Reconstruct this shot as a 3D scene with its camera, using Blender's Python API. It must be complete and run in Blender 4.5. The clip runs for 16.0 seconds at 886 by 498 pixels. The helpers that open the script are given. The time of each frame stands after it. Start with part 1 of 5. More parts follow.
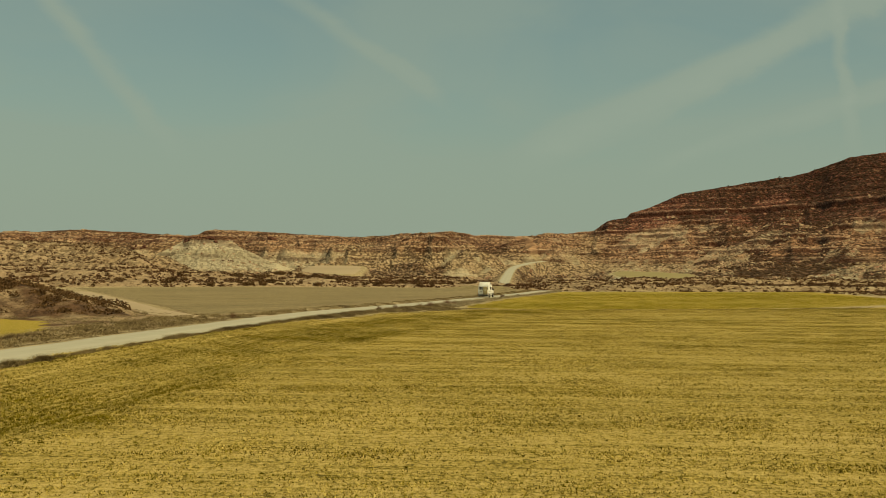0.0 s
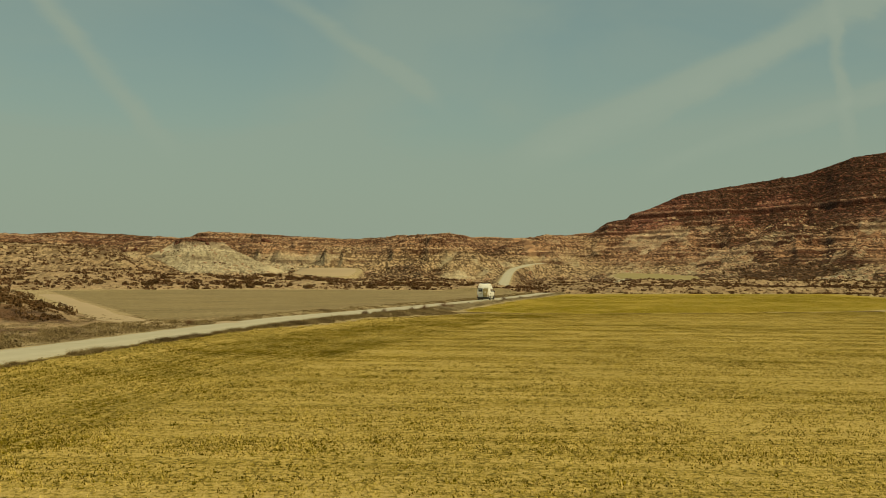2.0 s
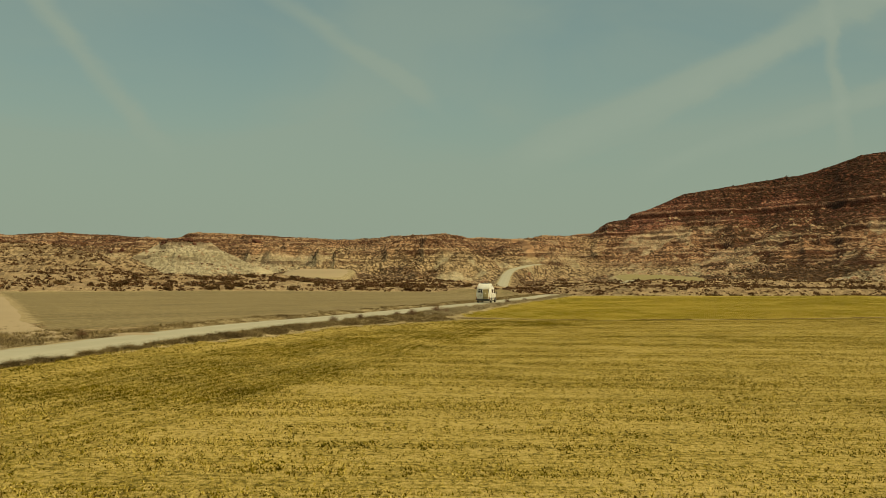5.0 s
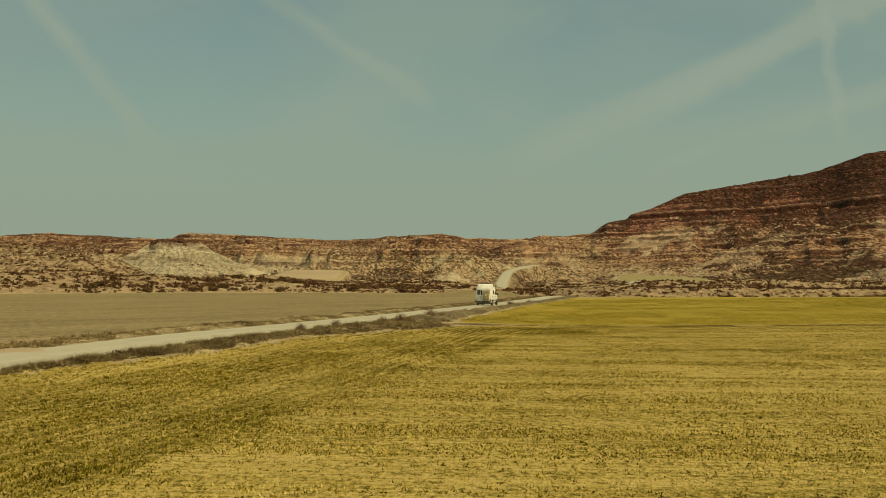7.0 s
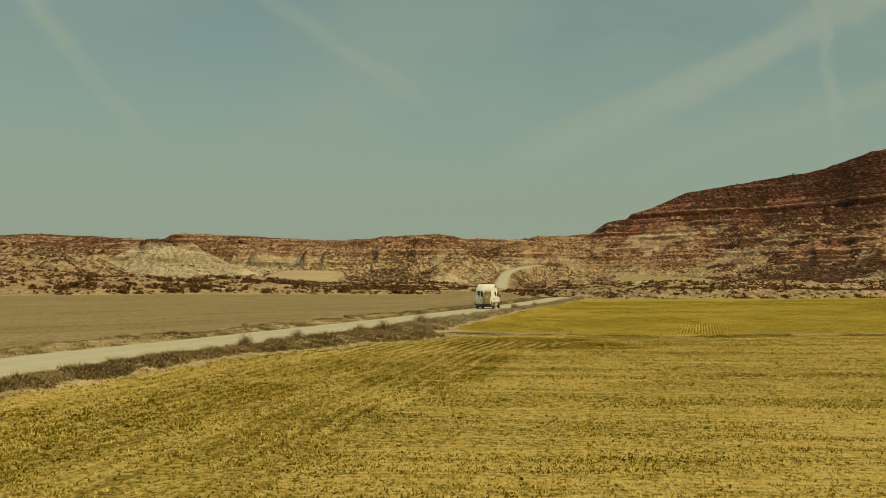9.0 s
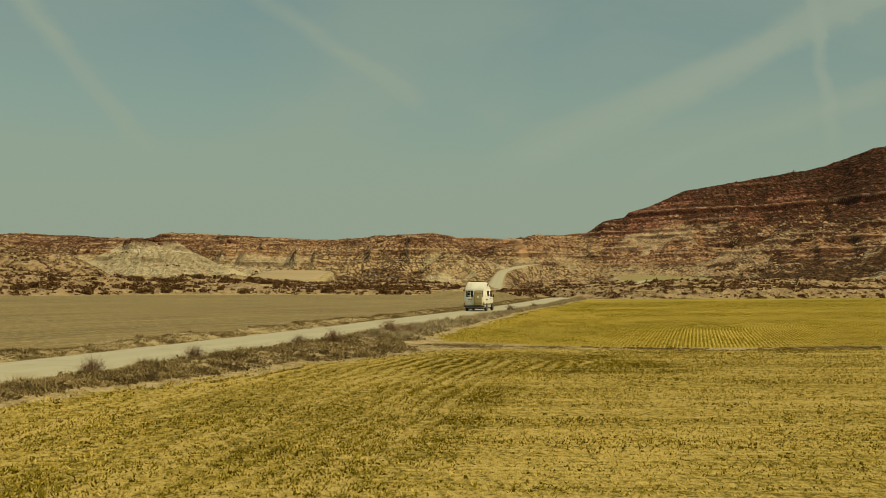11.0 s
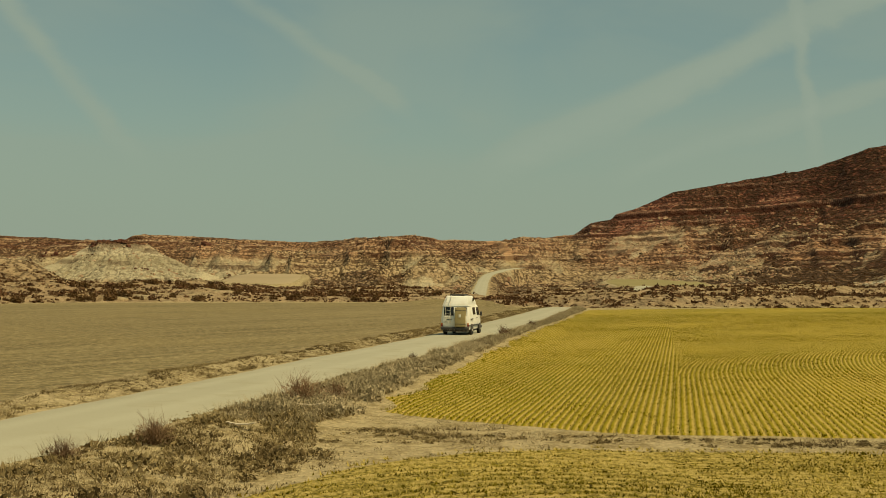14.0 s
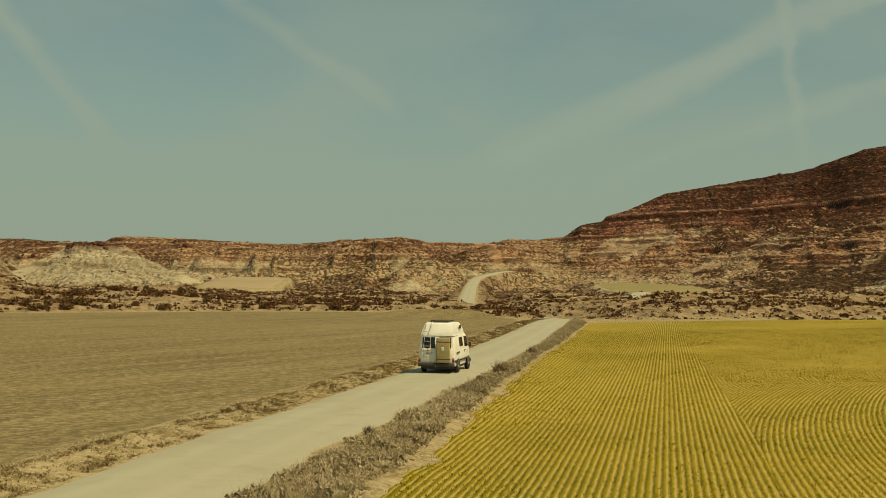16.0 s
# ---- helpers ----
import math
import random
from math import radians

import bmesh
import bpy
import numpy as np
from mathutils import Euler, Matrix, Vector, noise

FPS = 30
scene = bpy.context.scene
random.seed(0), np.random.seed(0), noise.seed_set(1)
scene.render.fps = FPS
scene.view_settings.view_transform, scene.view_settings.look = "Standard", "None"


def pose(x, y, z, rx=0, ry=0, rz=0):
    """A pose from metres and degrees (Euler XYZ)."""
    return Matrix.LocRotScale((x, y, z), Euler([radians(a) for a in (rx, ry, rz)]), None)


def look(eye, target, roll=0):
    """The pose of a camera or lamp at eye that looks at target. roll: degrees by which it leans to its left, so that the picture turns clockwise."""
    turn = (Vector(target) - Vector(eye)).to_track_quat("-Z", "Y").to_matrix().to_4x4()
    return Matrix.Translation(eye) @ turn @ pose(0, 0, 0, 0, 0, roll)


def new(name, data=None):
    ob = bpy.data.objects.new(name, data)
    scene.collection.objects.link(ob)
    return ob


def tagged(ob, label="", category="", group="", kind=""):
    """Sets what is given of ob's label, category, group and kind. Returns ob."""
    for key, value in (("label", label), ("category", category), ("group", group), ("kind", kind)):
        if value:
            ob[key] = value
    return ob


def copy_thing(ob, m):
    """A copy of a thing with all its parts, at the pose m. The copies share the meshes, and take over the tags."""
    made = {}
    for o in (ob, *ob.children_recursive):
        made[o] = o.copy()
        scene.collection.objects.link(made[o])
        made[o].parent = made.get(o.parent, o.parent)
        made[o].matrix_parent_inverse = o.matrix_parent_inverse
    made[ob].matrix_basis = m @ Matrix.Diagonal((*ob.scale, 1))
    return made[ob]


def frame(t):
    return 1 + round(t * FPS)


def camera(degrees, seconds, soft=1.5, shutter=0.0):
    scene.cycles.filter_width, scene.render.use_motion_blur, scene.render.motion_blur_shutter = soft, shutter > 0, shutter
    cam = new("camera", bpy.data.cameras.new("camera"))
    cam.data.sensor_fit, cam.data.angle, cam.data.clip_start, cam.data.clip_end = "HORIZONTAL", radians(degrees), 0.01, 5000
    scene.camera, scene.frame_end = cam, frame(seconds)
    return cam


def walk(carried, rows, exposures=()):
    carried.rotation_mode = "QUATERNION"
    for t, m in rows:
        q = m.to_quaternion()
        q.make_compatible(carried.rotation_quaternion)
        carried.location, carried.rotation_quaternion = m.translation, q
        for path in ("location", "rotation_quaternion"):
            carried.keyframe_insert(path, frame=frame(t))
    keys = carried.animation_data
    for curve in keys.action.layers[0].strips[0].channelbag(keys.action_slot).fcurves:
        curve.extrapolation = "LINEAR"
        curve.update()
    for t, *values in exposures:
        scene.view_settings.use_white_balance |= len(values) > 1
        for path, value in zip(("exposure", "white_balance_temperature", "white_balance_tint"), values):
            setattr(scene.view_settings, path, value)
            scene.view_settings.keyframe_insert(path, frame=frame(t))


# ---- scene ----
# ---- camera ----
LENS = 42.0
cam = camera(LENS, 16.0, 0.8)
ROWS = [  # t, x, y, z, yaw, pitch, roll
    (0.0, -0.000, -0.000, 4.273, 0.000, 1.231, -0.670),
    (0.5, 0.040, 3.814, 4.204, -0.034, 1.276, -0.649),
    (1.0, 0.086, 7.774, 4.104, -0.073, 1.307, -0.628),
    (1.5, 0.135, 11.625, 4.001, -0.106, 1.339, -0.606),
    (2.0, 0.171, 15.640, 3.936, -0.135, 1.374, -0.588),
    (2.5, 0.213, 19.445, 3.859, -0.173, 1.402, -0.580),
    (3.0, 0.282, 23.438, 3.782, -0.206, 1.422, -0.579),
    (3.5, 0.364, 27.217, 3.705, -0.240, 1.432, -0.582),
    (4.0, 0.422, 31.195, 3.666, -0.266, 1.444, -0.585),
    (6.5, 0.807, 50.728, 3.322, -0.419, 1.548, -0.507),
    (7.0, 0.865, 54.677, 3.329, -0.458, 1.560, -0.498),
    (7.5, 0.956, 58.492, 3.316, -0.499, 1.573, -0.487),
    (8.0, 1.039, 62.491, 3.286, -0.528, 1.589, -0.478),
    (8.5, 1.135, 66.438, 3.233, -0.552, 1.601, -0.468),
    (9.0, 1.267, 70.690, 3.218, -0.578, 1.614, -0.454),
    (11.5, 2.714, 92.785, 2.956, -0.940, 1.645, -0.354),
    (12.0, 2.907, 97.203, 2.998, -1.076, 1.663, -0.353),
    (12.5, 3.074, 101.447, 3.052, -1.218, 1.691, -0.356),
    (13.0, 3.270, 105.721, 3.220, -1.365, 1.726, -0.361),
    (13.5, 3.465, 109.719, 3.416, -1.503, 1.753, -0.370),
    (14.0, 3.672, 113.921, 3.668, -1.644, 1.775, -0.383),
    (14.5, 3.873, 117.900, 3.924, -1.792, 1.803, -0.393),
    (15.0, 4.125, 122.110, 4.239, -1.939, 1.829, -0.407),
    (15.5, 4.341, 126.008, 4.512, -2.080, 1.846, -0.427),
    (16.0, 4.618, 130.111, 4.765, -2.235, 1.853, -0.450),
    ]
EXPOSURE, KELVIN, TINT = -0.05, 8500, 6.0
walk(cam, [(t, pose(x, y, z, 90 + pitch, roll, yaw)) for t, x, y, z, yaw, pitch, roll in ROWS],
     [(0.0, EXPOSURE, KELVIN, TINT), (16.0, EXPOSURE, KELVIN, TINT)])

# ---- world and sun ----
SUN_AZ, SUN_EL = 128.0, 56.0          # degrees clockwise from +y, degrees above the horizon
SUN_STRENGTH, SKY_STRENGTH = 4.6, 0.09
sun_data = bpy.data.lights.new("sun", "SUN")
sun_data.energy, sun_data.angle, sun_data.color = SUN_STRENGTH, radians(0.53), (1.0, 0.89, 0.66)
sun_way = Vector((math.sin(radians(SUN_AZ)) * math.cos(radians(SUN_EL)), math.cos(radians(SUN_AZ)) * math.cos(radians(SUN_EL)), math.sin(radians(SUN_EL))))
sun = new("sun", sun_data)
sun.matrix_world = look((0, 0, 300), Vector((0, 0, 300)) - sun_way)


class Nodes:
    """Short calls to build a node tree."""

    def __init__(self, tree):
        self.tree = tree

    def node(self, kind, inputs=(), **settings):
        n = self.tree.nodes.new(kind)
        for key, value in settings.items():
            setattr(n, key, value)
        for key, value in dict(inputs).items():
            if isinstance(value, bpy.types.NodeSocket):
                self.tree.links.new(value, n.inputs[key])
            else:
                n.inputs[key].default_value = value
        return n

    def math(self, op, a, b=0.0, clamp=False):
        return self.node("ShaderNodeMath", {0: a, 1: b}, operation=op, use_clamp=clamp).outputs[0]

    def vec(self, op, a, b=(0, 0, 0)):
        n = self.node("ShaderNodeVectorMath", {0: a, 1: b}, operation=op)
        return n.outputs["Value"] if op in ("DOT_PRODUCT", "LENGTH") else n.outputs[0]

    def noise(self, vector, scale, detail=4.0, rough=0.55, distort=0.0):
        return self.node("ShaderNodeTexNoise", {"Vector": vector, "Scale": scale, "Detail": detail, "Roughness": rough, "Distortion": distort}).outputs[0]

    def map(self, value, a, b, c=0.0, d=1.0, smooth=True):
        return self.node("ShaderNodeMapRange", {0: value, 1: a, 2: b, 3: c, 4: d}, interpolation_type="SMOOTHSTEP" if smooth else "LINEAR").outputs[0]

    def mix(self, fac, a, b, blend="MIX"):
        n = self.node("ShaderNodeMix", data_type="RGBA", blend_type=blend)
        for key, value in ((0, fac), (6, a), (7, b)):
            if isinstance(value, bpy.types.NodeSocket):
                self.tree.links.new(value, n.inputs[key])
            else:
                n.inputs[key].default_value = value if key == 0 else (*value, 1.0)
        return n.outputs[2]

    def attr(self, name):
        return self.node("ShaderNodeAttribute", attribute_name=name)


world = bpy.data.worlds.new("world")
scene.world = world
world.use_nodes = True
world.node_tree.nodes.clear()
w = Nodes(world.node_tree)
sky = w.node("ShaderNodeTexSky", sky_type="NISHITA", sun_disc=False, sun_elevation=radians(SUN_EL), sun_rotation=radians(SUN_AZ), altitude=400.0, air_density=1.0, dust_density=2.5, ozone_density=1.5)
way = w.vec("NORMALIZE", w.node("ShaderNodeTexCoord").outputs["Generated"])
flat_way = w.vec("MULTIPLY", way, (1.0, 1.0, 2.2))
veil = w.noise(w.vec("ADD", w.vec("MULTIPLY", flat_way, (2.2, 2.2, 3.0)), (3.1, 1.7, 0.4)), 1.6, 5.0, 0.5, 0.6)
veil = w.map(veil, 0.34, 0.68, 0.42, 0.80)
# thin high streaks of cloud: each a band round a great circle, frayed by noise, between two limits across it
fray = w.noise(flat_way, 7.0, 5.0, 0.6, 0.4)
streaks = None
for (ax, az), (bx, bz), width, strength in (((-0.345, 0.235), (-0.258, 0.135), 0.020, 0.32), ((-0.14, 0.245), (-0.03, 0.17), 0.016, 0.24),
                                             ((0.33, 0.225), (0.10, 0.115), 0.030, 0.55), ((0.342, 0.235), (0.350, 0.155), 0.013, 0.4), ((0.40, 0.17), (0.22, 0.11), 0.018, 0.35)):
    a, b = Vector((ax, 1, az)).normalized(), Vector((bx, 1, bz)).normalized()
    n = a.cross(b).normalized()
    along = n.cross(a).normalized()
    reach = b.dot(along)
    off = w.math("ABSOLUTE", w.math("ADD", w.vec("DOT_PRODUCT", way, tuple(n)), w.math("MULTIPLY", w.math("SUBTRACT", fray, 0.5), 0.03)))
    band = w.map(off, 0.0, 0.7 * width, 1.0, 0.0)
    fade = w.math("MULTIPLY", w.map(w.vec("DOT_PRODUCT", way, tuple(along)), reach, reach + 0.06, 1.0, 0.0), w.map(w.vec("DOT_PRODUCT", way, tuple(along)), -0.5, -0.1))
    one = w.math("MULTIPLY", w.math("MULTIPLY", band, fade), w.math("MULTIPLY", w.map(fray, 0.3, 0.7, 0.45, 1.0), 1.7 * strength))
    streaks = one if streaks is None else w.math("ADD", streaks, one)
height = w.vec("DOT_PRODUCT", way, (0, 0, 1))
bright = w.math("MULTIPLY", streaks, 0.16, clamp=True)
cloud = w.math("ADD", w.math("ADD", veil, w.map(height, 0.0, 0.20, 1.0, 0.0)), streaks, clamp=True)
base = w.mix(1.0, sky.outputs[0], (0.73, 1.0, 0.88), "MULTIPLY")
colour = w.mix(w.math("ADD", w.math("MULTIPLY", cloud, 0.8), w.map(height, 0.0, 0.12, 0.17, 0.0)), base, (2.95, 4.06, 3.98))
colour = w.mix(bright, colour, (4.6, 5.5, 5.2))
back = w.node("ShaderNodeBackground", {"Color": colour, "Strength": SKY_STRENGTH})
out = w.node("ShaderNodeOutputWorld", {"Surface": back.outputs[0]})

# ---- materials ----
def material(name):
    m = bpy.data.materials.new(name)
    m.use_nodes = True
    m.node_tree.nodes.clear()
    return m, Nodes(m.node_tree)


def finish(m, n, colour, rough=0.9, bump=None, strength=0.5, distance=0.1, metal=0.0, **more):
    inputs = {"Base Color": colour if isinstance(colour, bpy.types.NodeSocket) else (*colour, 1.0), "Roughness": rough, "Metallic": metal, "Specular IOR Level": 0.08 if not isinstance(rough, bpy.types.NodeSocket) and rough > 0.8 else 0.5, **more}
    if bump is not None:
        inputs["Normal"] = n.node("ShaderNodeBump", {"Height": bump, "Strength": strength, "Distance": distance}).outputs[0]
    shader = n.node("ShaderNodeBsdfPrincipled", inputs)
    n.node("ShaderNodeOutputMaterial", {"Surface": shader.outputs[0]})
    return m


def place(n):
    return n.node("ShaderNodeNewGeometry").outputs["Position"]


def ground_material():
    m, n = material("badland_ground")
    pos = place(n)
    tone = n.node("ShaderNodeSeparateColor", {0: n.attr("tone").outputs["Color"]})
    red, pale, scrub = tone.outputs
    lip, face = n.attr("lip").outputs["Fac"], n.attr("face").outputs["Fac"]
    wild = n.map(scrub, 0.05, 0.3)
    # the slopes are seen end on, so their pattern is drawn out uphill a little
    axes = n.node("ShaderNodeSeparateXYZ", {0: pos})
    far_y = n.math("ADD", n.math("MINIMUM", axes.outputs[1], 240.0), n.math("MULTIPLY", n.math("MAXIMUM", n.math("SUBTRACT", axes.outputs[1], 240.0), 0.0), 0.42))
    down = n.node("ShaderNodeCombineXYZ", {0: axes.outputs[0], 1: far_y, 2: axes.outputs[2]}).outputs[0]
    wobble = n.noise(down, 0.02, 3.0)
    z = n.math("ADD", axes.outputs[2], n.math("MULTIPLY", wobble, 5.0))
    layer = n.node("ShaderNodeCombineXYZ", {0: n.math("MULTIPLY", wobble, 0.7), 2: n.math("MULTIPLY", z, 0.42)}).outputs[0]
    strata = n.noise(layer, 1.0, 3.0, 0.6)
    coarse, fine, grit = n.noise(down, 0.045, 5.0, 0.6), n.noise(down, 0.3, 5.0, 0.68), n.noise(pos, 2.6, 4.0, 0.7)
    pebble = n.noise(down, 0.9, 4.0, 0.7)
    bent = n.vec("ADD", down, n.vec("MULTIPLY", n.node("ShaderNodeTexNoise", {"Vector": down, "Scale": 0.25, "Detail": 4.0}).outputs["Color"], (5.0, 5.0, 5.0)))
    blocks = n.node("ShaderNodeTexVoronoi", {"Vector": bent, "Scale": 0.26, "Randomness": 1.0}).outputs["Distance"]
    rubble = n.node("ShaderNodeTexVoronoi", {"Vector": bent, "Scale": 0.55, "Randomness": 1.0}).outputs["Distance"]
    soil = n.mix(coarse, (0.24, 0.19, 0.105), (0.345, 0.28, 0.165))
    litter = n.map(n.math("ADD", n.math("MULTIPLY", n.noise(pos, 0.9, 4.0, 0.7), 0.7), n.math("MULTIPLY", grit, 0.3)), 0.43, 0.62)
    soil = n.mix(n.math("MULTIPLY", litter, 0.9), soil, n.mix(grit, (0.105, 0.075, 0.032), (0.21, 0.155, 0.072)))
    soil = n.mix(n.math("MULTIPLY", n.map(n.noise(pos, 7.0, 3.0, 0.7), 0.50, 0.62), 0.7), soil, (0.43, 0.34, 0.19))
    sand = n.mix(coarse, (0.28, 0.19, 0.108), (0.42, 0.315, 0.19))
    sand = n.mix(n.math("MULTIPLY", n.map(fine, 0.45, 0.65), 0.6), sand, (0.25, 0.165, 0.085))
    orange = n.mix(n.map(strata, 0.38, 0.62), (0.21, 0.105, 0.058), (0.36, 0.205, 0.115))
    orange = n.mix(n.map(fine, 0.52, 0.72), orange, (0.38, 0.255, 0.135))
    rock = n.mix(n.map(strata, 0.36, 0.64), (0.10, 0.034, 0.021), (0.24, 0.088, 0.053))
    rock = n.mix(n.math("MULTIPLY", n.map(fine, 0.5, 0.7), 0.8), rock, (0.34, 0.165, 0.10))
    marl = n.mix(n.map(strata, 0.38, 0.62), (0.33, 0.285, 0.185), (0.43, 0.375, 0.255))
    marl = n.mix(n.math("MULTIPLY", n.map(pebble, 0.5, 0.68), 0.45), marl, (0.22, 0.175, 0.09))
    colour = n.mix(wild, soil, sand)
    shaggy = n.math("ADD", red, n.math("MULTIPLY", n.math("SUBTRACT", fine, 0.5), 0.4))
    colour = n.mix(n.map(shaggy, 0.10, 0.62), colour, orange)
    colour = n.mix(n.map(shaggy, 0.58, 0.85), colour, rock)
    # thin beds that crop out one over another
    bed = n.noise(n.node("ShaderNodeCombineXYZ", {0: n.math("MULTIPLY", coarse, 1.6), 2: n.math("MULTIPLY", z, 0.62)}).outputs[0], 1.0, 2.0, 0.6)
    on_slope = n.math("MULTIPLY", n.map(axes.outputs[2], 7.0, 13.0), wild)
    colour = n.mix(n.math("MULTIPLY", n.math("MULTIPLY", n.map(bed, 0.545, 0.575), on_slope), n.map(fine, 0.38, 0.55, 0.35, 1.0)), colour, n.mix(n.map(red, 0.3, 0.8), (0.44, 0.335, 0.205), (0.36, 0.20, 0.13)))
    colour = n.mix(n.math("MULTIPLY", n.math("MULTIPLY", n.map(bed, 0.445, 0.415), on_slope), n.map(fine, 0.42, 0.6, 1.0, 0.3)), colour, n.mix(n.map(red, 0.3, 0.8), (0.085, 0.045, 0.02), (0.05, 0.017, 0.010)))
    # brown cover of low growth
    cover = n.map(n.math("ADD", scrub, n.math("MULTIPLY", n.math("SUBTRACT", fine, 0.5), 0.8)), 0.42, 0.75)
    colour = n.mix(n.math("MULTIPLY", cover, n.map(red, 0.3, 0.9, 0.8, 0.5)), colour, n.mix(n.map(red, 0.2, 0.8), n.mix(pebble, (0.05, 0.021, 0.012), (0.15, 0.072, 0.04)), n.mix(pebble, (0.045, 0.014, 0.009), (0.13, 0.046, 0.026))))
    colour = n.mix(n.map(n.math("ADD", pale, n.math("MULTIPLY", n.math("SUBTRACT", fine, 0.5), 0.9)), 0.3, 0.8), colour, marl)
    # loose blocks, with the shade in the gaps between them put into the colour
    block = n.math("MULTIPLY", n.map(n.math("ADD", blocks, n.math("MULTIPLY", fine, 0.5)), 0.64, 0.46), n.map(n.noise(down, 0.035, 3.0), 0.46, 0.6))
    colour = n.mix(n.math("MULTIPLY", n.math("MULTIPLY", block, wild), 0.6), colour, n.mix(n.map(red, 0.3, 0.8), (0.43, 0.35, 0.205), (0.30, 0.165, 0.095)))
    gap_shade = n.math("MULTIPLY", n.map(n.math("ADD", rubble, n.math("MULTIPLY", fine, 0.6)), 0.76, 0.92), n.math("MULTIPLY", wild, n.map(axes.outputs[1], 340.0, 500.0, 0.25, 1.0)))
    colour = n.mix(n.math("MULTIPLY", gap_shade, n.map(pale, 0.2, 0.8, 0.85, 0.35)), colour, n.mix(red, (0.055, 0.03, 0.012), (0.042, 0.015, 0.009)))
    spots = n.map(n.math("ADD", n.math("ADD", n.math("MULTIPLY", n.noise(down, 0.5, 3.0, 0.7), 0.78), n.math("MULTIPLY", n.noise(down, 0.09, 3.0, 0.7), 0.12)), n.math("MULTIPLY", scrub, 0.13)), 0.543, 0.570)
    colour = n.mix(n.math("MULTIPLY", n.math("MULTIPLY", spots, n.math("MULTIPLY", wild, n.map(axes.outputs[1], 340.0, 520.0, 0.45, 1.0))), n.map(pale, 0.2, 0.9, 0.85, 0.4)), colour, n.mix(grit, (0.016, 0.008, 0.004), (0.05, 0.027, 0.012)))
    # cliff faces: dark red rock with the shade under the ledge put into its colour
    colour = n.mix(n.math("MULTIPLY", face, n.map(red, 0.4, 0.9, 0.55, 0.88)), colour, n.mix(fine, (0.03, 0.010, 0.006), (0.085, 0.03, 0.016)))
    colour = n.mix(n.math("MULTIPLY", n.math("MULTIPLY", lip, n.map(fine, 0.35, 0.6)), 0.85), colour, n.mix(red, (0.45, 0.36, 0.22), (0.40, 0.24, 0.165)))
    bump = n.math("ADD", n.math("MULTIPLY", n.noise(down, 0.4, 6.0, 0.72), 1.6), n.math("ADD", n.math("MULTIPLY", blocks, -1.6), n.math("ADD", n.math("MULTIPLY", rubble, -1.0), n.math("MULTIPLY", grit, 0.25))))
    bump = n.math("ADD", n.math("MULTIPLY", bump, wild), n.math("MULTIPLY", litter, 0.06))
    return finish(m, n, colour, 0.95, bump, 1.0, 1.0)


